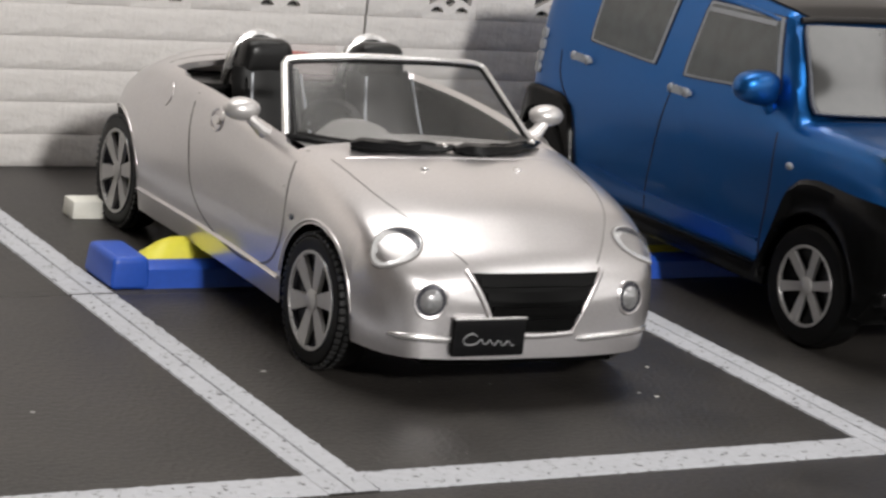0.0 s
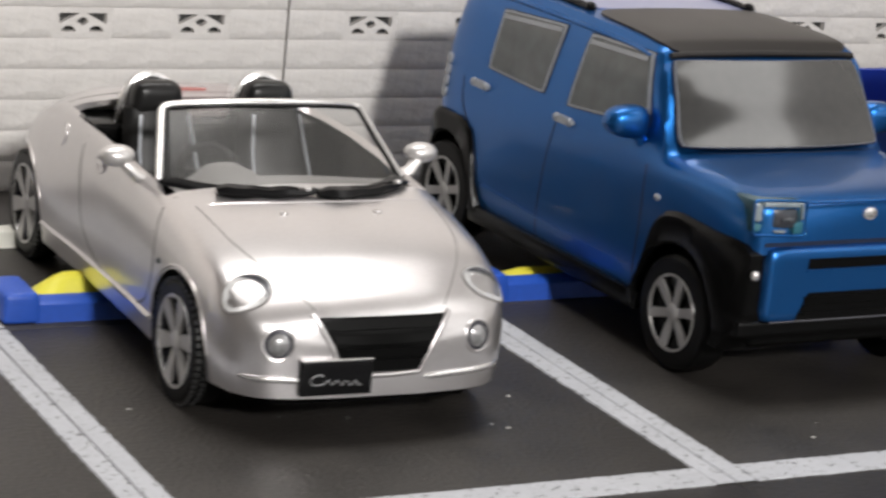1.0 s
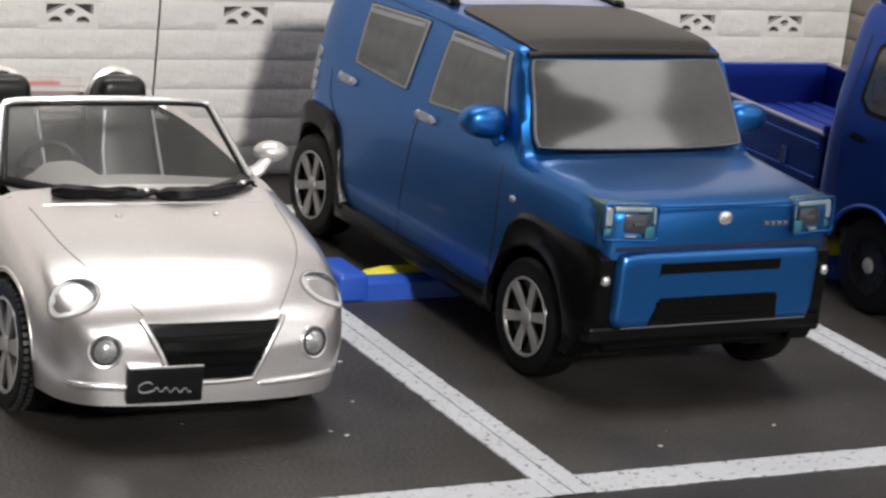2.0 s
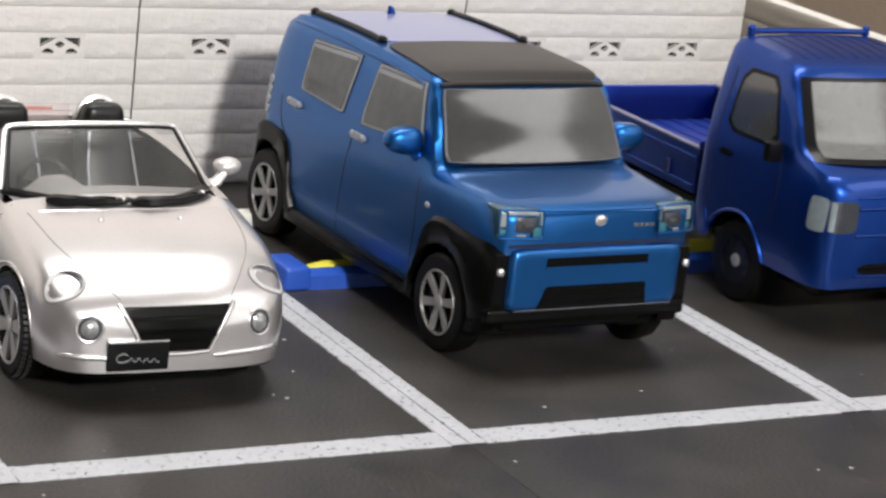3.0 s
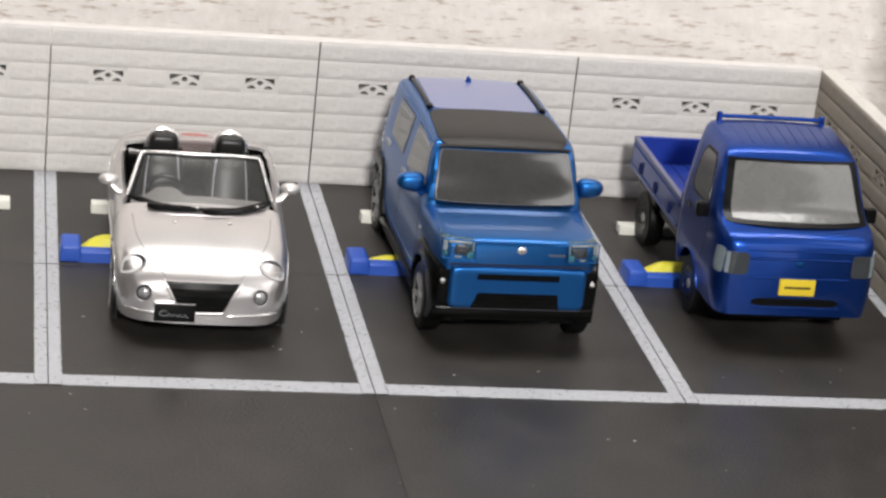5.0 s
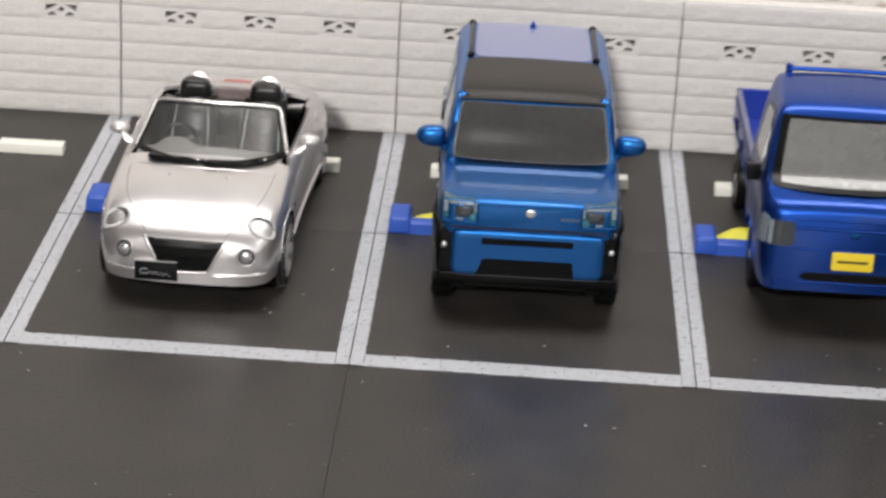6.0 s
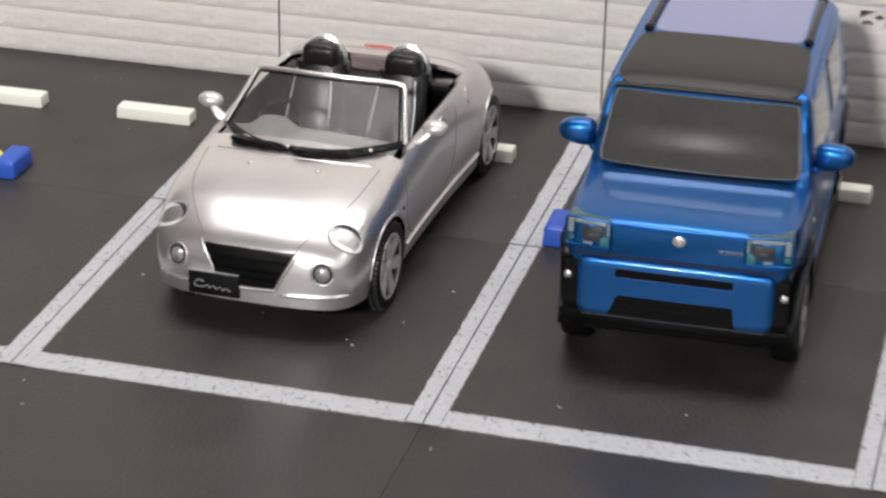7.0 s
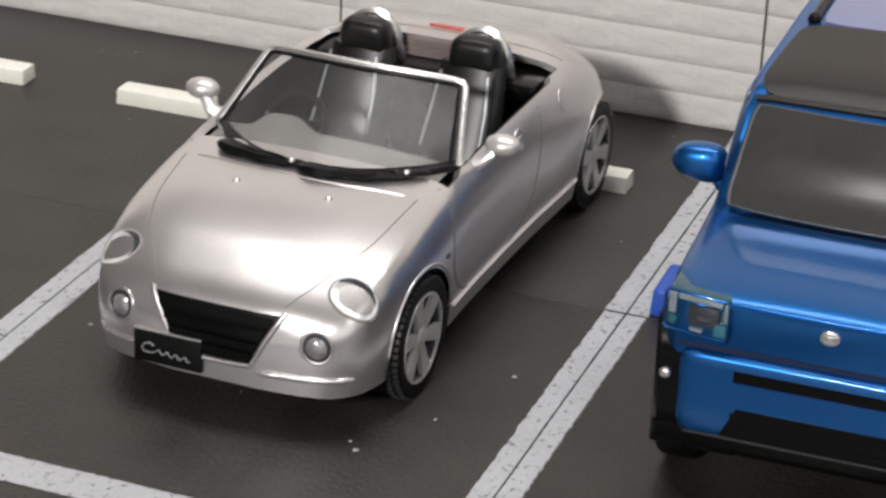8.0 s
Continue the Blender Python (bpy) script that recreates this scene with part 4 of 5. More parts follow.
def arch_plate(root, name, mat, s, yc, zc, r_in, outline, x0, x1, label):
    """Moulded cladding round a wheel arch: from a round cut-out to an angular outline, seen from the side."""
    bm = bmesh.new()
    inner, outer = [], []
    pts = [np.array(p, float) for p in outline]
    for a in np.linspace(radians(-14), radians(194), 40):
        d = np.array((math.cos(a), math.sin(a)))
        far = None
        for p, q in zip(pts, pts[1:]):
            m = np.array([[d[0], p[0] - q[0]], [d[1], p[1] - q[1]]])
            if abs(np.linalg.det(m)) > 1e-9:
                t, u = np.linalg.solve(m, p - np.array((yc, zc)))
                if t > 0 and -1e-6 <= u <= 1 + 1e-6:
                    far = t if far is None else min(far, t)
        if far is None or far < r_in + 0.005:
            continue
        inner.append((yc + r_in * d[0], zc + r_in * d[1]))
        outer.append((yc + far * d[0], zc + far * d[1]))
    rows = []
    for (a, b), (c, d) in zip(inner, outer):
        rows.append([(s * x0, a, b), (s * (x1 - 0.012), a, b), (s * x1, a + (c - a) * 0.12, b + (d - b) * 0.12),
                     (s * x1, a + (c - a) * 0.85, b + (d - b) * 0.85), (s * (x1 - 0.018), c, d), (s * x0, c, d)])
    made = sheet(bm, rows)
    bm.faces.new(made[0])
    bm.faces.new(made[-1])
    for v in bm.verts:
        v.co.x -= s * 0.24 * max(0, 0.27 - v.co.y) + s * 0.3 * max(0, v.co.y - 3.20)
    return part(name, bm, mat, root, label)


def off_roader():
    root = thing("off_roader", "bright blue boxy toy off-roader with black cladding and half-black roof", "car", 3.735, 0.90, 0, 1.2)
    axles, arch, zc = (0.555, 3.025), 0.335, 0.285
    Y = [0.045, 0.07, 0.13, 0.30, 0.60, 0.80, 0.86, 0.95, 1.05, 1.12, 1.40, 2.20, 2.90, 3.12, 3.24, 3.31, 3.34]
    W1 = [0.585, 0.625, 0.655, 0.685, 0.695, 0.70, 0.70, 0.70, 0.70, 0.70, 0.70, 0.70, 0.695, 0.685, 0.665, 0.63, 0.58]
    WB = [0.575, 0.615, 0.645, 0.672, 0.682, 0.686, 0.686, 0.686, 0.686, 0.686, 0.686, 0.686, 0.68, 0.67, 0.65, 0.61, 0.56]
    ZB = [0.83, 0.845, 0.86, 0.885, 0.905, 0.92, 0.925, 0.93, 0.93, 0.93, 0.93, 0.93, 0.93, 0.93, 0.93, 0.92, 0.90]
    WG = [0.57, 0.608, 0.638, 0.662, 0.668, 0.668, 0.665, 0.66, 0.657, 0.656, 0.656, 0.655, 0.65, 0.64, 0.625, 0.59, 0.54]
    ZG = [0.87, 0.892, 0.912, 0.935, 0.95, 0.962, 0.985, 1.03, 1.10, 1.14, 1.16, 1.16, 1.15, 1.14, 1.13, 1.10, 1.05]
    WR = [0.555, 0.592, 0.622, 0.645, 0.645, 0.642, 0.637, 0.627, 0.613, 0.606, 0.600, 0.598, 0.592, 0.58, 0.56, 0.53, 0.49]
    ZR = [0.905, 0.926, 0.944, 0.960, 0.975, 0.988, 1.050, 1.20, 1.360, 1.415, 1.435, 1.440, 1.425, 1.40, 1.36, 1.30, 1.20]
    WT = [0.50, 0.535, 0.56, 0.585, 0.59, 0.59, 0.585, 0.575, 0.560, 0.548, 0.540, 0.540, 0.535, 0.52, 0.50, 0.47, 0.44]
    ZT = [0.930, 0.950, 0.968, 0.985, 1.000, 1.010, 1.085, 1.270, 1.428, 1.472, 1.492, 1.498, 1.480, 1.450, 1.405, 1.34, 1.24]
    f = [smooth_table(Y, t) for t in (W1, WB, ZB, WG, ZG, WR, ZR, WT, ZT)]

    def half(y):
        w1, wb, zb, wg, zg, wr, zr, wt, zt = (g(y) for g in f)
        pts = [(w1 * 0.96, 0.25), (w1, 0.42), (w1 * 0.998, 0.62), (w1 * 0.995, 0.80), (wb, zb), (wg, zg), (wr, zr), (wt, zt - 0.008), (wt * 0.5, zt + 0.004), (0, zt + 0.008)]
        c = curve_through(pts, 90)
        low = 0.25 if y > 0.235 else 0.40
        for a in axles:
            if abs(y - a) < arch:
                low = max(low, zc + math.sqrt(arch ** 2 - (y - a) ** 2))
        if low > 0.25:
            k = int(np.argmax(c[:, 1] > low))
            cut = np.interp(low, c[: k + 1, 1], c[: k + 1, 0])
            c = np.vstack([[cut, low], c[k:]])
        k = int(np.argmin(np.hypot(c[:, 0] - wr, c[:, 1] - zr)))
        return np.vstack([even(c[: k + 1], 16), even(c[k:], 11)[1:]])

    ys = [0.045, 0.055, 0.07, 0.09, 0.12] + list(np.linspace(0.16, 0.84, 24)) + list(np.linspace(0.86, 1.14, 15)) + list(np.linspace(1.2, 2.6, 16)) + list(np.linspace(2.66, 3.30, 24)) + [3.32, 3.34]
    bm = bmesh.new()
    loft(bm, [(y, half(y)) for y in ys])
    tree = tree_of(bm)
    part("body", bm, BLUE, root, "glossy bright blue body", 38)

    # bumper with two dark slots and a black lip
    bm = bmesh.new()
    rows = []
    for y, w, z0, z1 in ((0.0, 0.500, 0.430, 0.683), (0.0, 0.535, 0.395, 0.718), (0.004, 0.553, 0.388, 0.730), (0.014, 0.564, 0.384, 0.737), (0.07, 0.576, 0.38, 0.742), (0.22, 0.585, 0.38, 0.742)):
        rows.append((y, even([(0, z0), (w * 0.9, z0), (w * 0.985, z0 + 0.012), (w, z0 + 0.05), (w, z1 - 0.05), (w * 0.985, z1 - 0.012), (w * 0.9, z1), (0, z1)], 30)))
    grid = []
    for y, h in rows:
        grid.append([Vector((x, y, z)) for x, z in h] + [Vector((-x, y, z)) for x, z in h[1:-1][::-1]])
    made = sheet(bm, grid, True)
    bm.faces.new(made[0])
    btree = tree_of(bm)
    bumper = part("bumper", bm, BLUE, root, "bright blue front bumper", 38)
    bm = bmesh.new()
    laid(bm, btree, "front", quad_grid([(-0.345, 0.640), (0.335, 0.640), (0.335, 0.690), (-0.345, 0.690)], 16, 2), 0.003, 0.01)
    part("upper_slot", bm, GRILLE, bumper, "narrow black slot")
    bm = bmesh.new()
    laid(bm, btree, "front", line_grid([(-0.35, 0.632), (0.34, 0.632)], 0.012, 16), 0.008, 0.004)
    part("slot_edge", bm, BLUE, bumper)
    bm = bmesh.new()
    laid(bm, btree, "front", quad_grid([(-0.385, 0.392), (0.355, 0.392), (0.335, 0.525), (-0.325, 0.525)], 16, 4), 0.003, 0.01)
    low = part("lower_grille", bm, GRILLE, bumper, "black lower grille")
    for z in (0.425, 0.462, 0.500):
        bm = bmesh.new()
        laid(bm, btree, "front", line_grid([(-0.345, z), (0.34, z)], 0.014, 16), 0.010, 0.004)
        part("slat", bm, GRILLE, low)
    bm = bmesh.new()
    box(bm, (-0.672, -0.014, 0.300), (0.672, 0.24, 0.390), 0.026, 3)
    for v in bm.verts:
        v.co.y += max(0, abs(v.co.x) - 0.45) * 0.28
    lip = part("chin", bm, SATIN, root, "black lower chin of the bumper")
    # Grey bar along the chin's edge: worn spots and its highlight as one colour.
    bm = bmesh.new()
    box(bm, (-0.53, -0.010, 0.385), (0.53, 0.02, 0.395), 0.004, 1)
    part("chin_edge", bm, LAMP_DARK, lip, "worn grey edge with its highlight painted in")

    # nose: dark gap, lamps, emblem
    bm = bmesh.new()
    laid(bm, tree, "front", quad_grid([(-0.58, 0.742), (0.58, 0.742), (0.578, 0.762), (-0.578, 0.762)], 18, 2), 0.003, 0.01)
    part("nose_gap", bm, BLUE_SEAM, root, "dark gap between nose and bumper")
    bm = bmesh.new()
    disc_on(bm, tree, "front", 0.005, 0.885, 0.042, 0.034, [(0.02, 0.016), (0.6, 0.015), (0.9, 0.010), (1.0, -0.002)], 24)
    part("emblem", bm, SILVER_TRIM, root, "small oval chrome emblem")
    bm = bmesh.new()
    for k in range(4):
        box(bm, (0.235 + k * 0.036, 0.036, 0.842), (0.262 + k * 0.036, 0.052, 0.860), 0.002, 1)
    part("name_bars", bm, SCREEN_EDGE, root, "small pale model lettering bars")
    for s in (-1, 1):
        def lamp_box(xa, xb, y0, y1, z0, z1, bevel, seg=2):
            bm = bmesh.new()
            box(bm, (min(s * xa, s * xb), y0, z0), (max(s * xa, s * xb), y1, z1), bevel, seg)
            for v in bm.verts:
                v.co.y += max(0, abs(v.co.x) - 0.5) * 0.30 + max(0, v.co.z - 0.86) * 0.12
            return bm

        hl = part("headlight", lamp_box(0.380, 0.655, 0.008, 0.34, 0.795, 0.968, 0.03, 4), LENS_TEAL, root, "square clear headlight with a teal tinge and dark inside", 50)
        hl.visible_shadow = False
        part("lamp_bowl", lamp_box(0.388, 0.645, 0.036, 0.30, 0.803, 0.960, 0.02), LAMP_BLUE, hl, "teal lamp bowl")
        part("lamp_inside", lamp_box(0.422, 0.560, 0.018, 0.06, 0.832, 0.925, 0.026), LAMP_DARK, hl, "dark lamp inside")
        # Two small bars put the lens highlights into the lamp as colour.
        part("lamp_fin", lamp_box(0.415, 0.600, 0.016, 0.05, 0.930, 0.950, 0.008, 2), PALE_LENS, hl, "bright bar painted as a highlight inside the lamp")
        part("lamp_fin", lamp_box(0.452, 0.515, 0.012, 0.05, 0.866, 0.884, 0.004, 1), GREY_LAMP, hl, "grey bar painted as a faint reflection inside the lamp")
        part("lamp_wedge", lamp_box(0.588, 0.636, 0.030, 0.10, 0.812, 0.850, 0.006), TEAL_BOWL, hl, "teal lamp corner")
        bm = bmesh.new()
        loop = [(0.398, 0.800), (0.640, 0.800), (0.652, 0.815), (0.650, 0.950), (0.640, 0.962), (0.398, 0.962), (0.386, 0.950), (0.386, 0.815), (0.398, 0.800)]
        tube(bm, [(s * x, 0.010 + max(0, x - 0.5) * 0.30 + max(0, z - 0.86) * 0.12, z) for x, z in loop], 0.0065, 7, False)
        part("lamp_rim", bm, BLUE, hl, "glossy blue rim", 60)
        part("lamp_wedge", lamp_box(0.394, 0.446, 0.020, 0.06, 0.806, 0.862, 0.008), TEAL_BOWL, hl, "teal lamp corner")
        part("lamp_strip", lamp_box(0.606, 0.640, 0.022, 0.10, 0.862, 0.945, 0.008), PALE_LENS, hl, "pale strip inside the lamp")
        part("lamp_strip", lamp_box(0.393, 0.406, 0.018, 0.06, 0.872, 0.948, 0.004, 1), PALE_LENS, hl, "pale strip inside the lamp")
        part("lamp_wedge", lamp_box(0.490, 0.545, 0.017, 0.06, 0.812, 0.826, 0.004, 1), PALE_LENS, hl, "bright lamp edge")
        # cladding
        arch_plate(root, "front_cladding", SATIN, s, axles[0], zc, arch, [(0.96, 0.22), (0.86, 0.42), (0.79, 0.68), (0.70, 0.755), (0.58, 0.775), (0.10, 0.755), (0.040, 0.70), (0.038, 0.40), (0.10, 0.30), (0.16, 0.22)], 0.585, 0.722, "black wheel arch cladding")
        bm = bmesh.new()
        box(bm, (min(s * 0.545, s * 0.690), 0.048, 0.36), (max(s * 0.545, s * 0.690), 0.26, 0.738), 0.03, 3)
        for v in bm.verts:
            v.co.y += max(0, abs(v.co.x) - 0.60) * 0.8
        corner = part("bumper_corner", bm, SATIN, root, "black bumper corner")
        bm = bmesh.new()
        ball(bm, (s * 0.622, 0.026, 0.612), (0.024, 0.016, 0.025), 14, 8)
        part("fog_lamp", bm, SILVER_TRIM, corner, "tiny bright fog lamp")
        arch_plate(root, "rear_cladding", SATIN, s, axles[1], zc, arch, [(3.42, 0.22), (3.36, 0.50), (3.30, 0.70), (3.20, 0.735), (2.86, 0.735), (2.74, 0.68), (2.66, 0.42), (2.58, 0.22)], 0.585, 0.722, "black wheel arch cladding")
        bm = bmesh.new()
        box(bm, (min(s * 0.60, s * 0.712), 0.86, 0.20), (max(s * 0.60, s * 0.712), 2.68, 0.295), 0.015, 2)
        part("sill", bm, SATIN, root, "black sill")
        for ya in axles:
            bm = bmesh.new()
            arc = [(ya + (arch - 0.004) * math.cos(a), zc + (arch - 0.004) * math.sin(a)) for a in np.linspace(radians(-18), radians(198), 28)]
            sheet(bm, [[(s * 0.36, y, z), (s * 0.50, y, z), (s * 0.60, y, z)] for y, z in arc])
            part("wheel_well", bm, TYRE, root, "black wheel well liner")
        side = "right" if s > 0 else "left"
        for name, c in (("front_window", [(0.985, 1.085), (1.80, 1.02), (1.735, 1.42), (1.095, 1.435)]),
                              ("rear_window", [(2.04, 1.03), (2.69, 1.04), (2.67, 1.375), (1.965, 1.415)])):
            mid = [sum(p[i] for p in c) / 4 for i in (0, 1)]
            bm = bmesh.new()
            laid(bm, tree, side, quad_grid(c, 12, 8, 0.04), 0.004, 0.01)
            win = part(name, bm, BLUE_SEAM, root, "smoky side window")
            bm = bmesh.new()
            laid(bm, tree, side, quad_grid([tuple(m + (p - m) * 0.968 for p, m in zip(q, mid)) for q in c], 12, 8, 0.04), 0.007, 0.004)
            part("window_edge", bm, TRIM_GREY, win, "pale window edge")
            bm = bmesh.new()
            laid(bm, tree, side, quad_grid([tuple(m + (p - m) * 0.905 for p, m in zip(q, mid)) for q in c], 12, 8, 0.04), 0.009, 0.004)
            part("pane", bm, DARK_PANE, win)
        for y, z in ((1.775, 0.955), (2.72, 0.945)):
            bm = bmesh.new()
            laid(bm, tree, side, quad_grid([(y - 0.095, z - 0.019), (y + 0.095, z - 0.019), (y + 0.095, z + 0.019), (y - 0.095, z + 0.019)], 10, 4, 0.5), 0.026, 0.006)
            handle = part("door_handle", bm, TRIM_GREY, root, "pale blue-grey door handle")
            for k in (-0.07, 0.07):
                bm = bmesh.new()
                q, nn = on_body(tree, side, y + k, z)
                ball(bm, q + nn * 0.018, (0.016, 0.026, 0.025), 10, 7)
                part("handle_end", bm, TRIM_GREY, handle)
        for pts in ([(0.93, 0.92), (0.92, 0.6), (0.94, 0.31)], [(1.86, 0.95), (1.92, 0.7), (1.96, 0.31)], [(2.62, 0.31), (2.70, 0.60), (2.90, 0.80), (2.95, 0.95)]):
            bm = bmesh.new()
            laid(bm, tree, side, line_grid(pts, 0.010, 18), 0.0015, 0.004)
            part("door_seam", bm, BLUE_SEAM, root)
        bm = bmesh.new()
        laid(bm, tree, side, line_grid([(0.95, 0.40), (1.8, 0.395), (2.6, 0.42)], 0.016, 22), 0.006, 0.004)
        part("door_crease", bm, BLUE, root)
        bm = bmesh.new()
        q, nn = on_body(tree, side, 0.80, 0.79)
        ball(bm, q, (0.012, 0.026, 0.018), 10, 6)
        part("side_marker", bm, TRIM_GREY, root)
        bm = bmesh.new()
        pts = []
        for y in np.linspace(1.13, 3.05, 22):
            q, nn = on_body(tree, side, y, f[6](y) - 0.005)
            pts.append(q)
        tube(bm, pts, 0.013, 6)
        part("roof_gutter", bm, BLUE, root, "", 60)
        # Pale bars stand in for the bright reflection along the panes' top.
        for c in ([(1.14, 1.392), (1.70, 1.374)], [(2.02, 1.375), (2.63, 1.335)]):
            bm = bmesh.new()
            laid(bm, tree, side, line_grid(c, 0.022, 12), 0.013, 0.003)
            part("window_bar", bm, TRIM_GREY, root, "pale bar painted as a reflection in the side window")
        # mirrors
        bm = bmesh.new()
        ball(bm, (s * 0.772, 1.035, 1.110), (0.118, 0.078, 0.080), 24, 16)
        for v in bm.verts:
            d = v.co - Vector((s * 0.772, 1.035, 1.110))
            d = Vector((d.x / 0.118, d.y / 0.078, d.z / 0.080))
            d *= 1 / (abs(d.x) ** 2.7 + abs(d.y) ** 2.7 + abs(d.z) ** 2.7) ** (1 / 2.7)
            v.co = Vector((s * 0.772 + d.x * 0.118, 1.035 + d.y * 0.078, 1.110 + d.z * 0.080))
            v.co.z += 0.14 * (abs(v.co.x) - 0.772) * (1 if v.co.z < 1.11 else -0.5)
        mir = part("door_mirror", bm, BLUE, root, "bright blue rounded door mirror", 60)
        bm = bmesh.new()
        tube(bm, [(s * 0.66, 1.04, 1.0), (s * 0.70, 1.04, 1.05), (s * 0.73, 1.04, 1.09)], 0.03, 8)
        part("stalk", bm, BLUE, mir)
        # roof rails
        bm = bmesh.new()
        pts = []
        for y in np.linspace(1.95, 2.98, 10):
            q, nn = on_body(tree, "top", s * 0.50, y)
            pts.append(q + Vector((0, 0, 0.012 if 1.96 < y < 2.97 else 0.0)))
        tube(bm, pts, 0.022, 7)
        rail = part("roof_rail", bm, BLACK, root, "black roof rail")
        for y in (1.97, 2.95):
            bm = bmesh.new()
            q, nn = on_body(tree, "top", s * 0.50, y)
            ball(bm, q + Vector((0, 0, 0.012)), (0.032, 0.045, 0.03), 10, 7)
            part("rail_foot", bm, BLACK, rail)
        bm = bmesh.new()
        laid(bm, tree, "back", quad_grid([(s * 0.40, 0.62), (s * 0.56, 0.62), (s * 0.55, 0.90), (s * 0.40, 0.90)], 5, 5), 0.01, 0.02)
        part("rear_lamp", bm, RED_LENS, root, "red rear lamp")
        for k in range(4):
            bm = bmesh.new()
            laid(bm, tree, side, quad_grid([(3.17, 0.79 + 0.062 * k), (3.255, 0.79 + 0.062 * k), (3.255, 0.845 + 0.062 * k), (3.17, 0.845 + 0.062 * k)], 4, 4, 0.3), 0.014, 0.01)
            part("corner_lamp", bm, TRIM_GREY, root, "pale ribbed corner lamp")

    # windscreen
    for k, (grow, mat, lift, name, label) in enumerate(((1.0, BLUE_SEAM, 0.003, "screen_gap", ""), (0.988, SCREEN_EDGE, 0.006, "screen_edge", "pale edge of the windscreen"), (0.970, SMOKED, 0.009, "windscreen", "smoky grey windscreen with a bright reflection"))):
        c = [(-0.610, 1.03), (0.610, 1.03), (0.558, 1.415), (-0.558, 1.415)]
        c = [(x * grow, 1.22 + (z - 1.22) * grow) for x, z in c]
        bm = bmesh.new()
        laid(bm, tree, "front", quad_grid(c, 20, 12, 0.05), lift, 0.006)
        part(name, bowed(bm, 0.62, 0.040, 1.03, 1.415, 0.004, 0.0300), mat, root, label, 60)
    # roof: black front, pale middle
    bm = bmesh.new()
    laid(bm, tree, "top", quad_grid([(-0.565, 1.045), (0.565, 1.045), (0.525, 1.90), (-0.525, 1.90)], 16, 14, 0.15), 0.012, 0.01)
    part("roof_front", bm, ROOF_BLACK, root, "satin black front of the roof", 50)
    bm = bmesh.new()
    pts = []
    for x in np.linspace(-0.555, 0.555, 17):
        q, nn = on_body(tree, "top", x, 1.055)
        pts.append(q + Vector((0, -0.012 - 0.02 * (1 - (x / 0.56) ** 2), 0.004)))
    tube(bm, pts, 0.017, 8)
    part("roof_lip", bm, ROOF_BLACK, root, "rounded black lip over the windscreen", 60)
    bm = bmesh.new()
    laid(bm, tree, "top", quad_grid([(-0.47, 1.93), (0.47, 1.93), (0.45, 3.08), (-0.45, 3.08)], 12, 14, 0.1), 0.006, 0.01)
    part("roof_panel", bm, ROOF, root, "pale shiny blue roof panel", 50)
    bm = bmesh.new()
    q, nn = on_body(tree, "top", 0.0, 2.85)
    tube(bm, [q, q + Vector((0, 0.01, 0.03)), q + Vector((0, 0.03, 0.05))], [0.03, 0.024, 0.012], 9)
    part("aerial", bm, DEEP_BLUE, root, "small dark blue aerial base")
    for x0, x1 in ((-0.53, -0.40), (0.02, 0.16), (0.38, 0.46)):
        bm = bmesh.new()
        laid(bm, tree, "top", quad_grid([(x0, 0.815), (x1, 0.815), (x1, 0.845), (x0, 0.845)], 6, 2, 0.2), 0.003, 0.004)
        part("cowl_slot", bm, BLUE_SEAM, root)
    bm = bmesh.new()
    laid(bm, tree, "top", line_grid([(-0.5, 0.78), (-0.2, 0.74), (0.2, 0.74), (0.5, 0.78)], 0.012, 20), 0.0015, 0.004)
    part("bonnet_seam", bm, BLUE_SEAM, root)
    bm = bmesh.new()
    pts = []
    for x in np.linspace(-0.38, 0.38, 15):
        q, nn = on_body(tree, "front", x, 0.945)
        pts.append(q)
    tube(bm, pts, 0.010, 7)
    part("bonnet_edge", bm, BLUE, root, "", 60)

    bm = bmesh.new()
    box(bm, (-0.55, 0.26, 0.19), (0.55, 3.25, 0.36), 0.03, 1)
    box(bm, (-0.48, 0.2, 0.2), (0.48, 3.3, 0.66), 0.02, 1)
    part("underside", bm, SATIN, root, "black underside")
    style = dict(rim=0.68, spokes=6, inner=0.10, outer=0.13, mat=RIM, dark=True, label="six straight grey spokes")
    for s in (-1, 1):
        for ya in axles:
            wheel("wheel", root, s * 0.625, ya, 0.285, 0.16, s, style, "six-spoke grey wheel with a black tyre")
    refit(root, (0, 0.20, 0.54, 1.04, 1.96, 2.85, 3.01, 3.24, 3.34), (0, 0.19, 0.507, 1.005, 1.84, 2.66, 2.80, 2.98, 3.06))
    return root


off_roader()


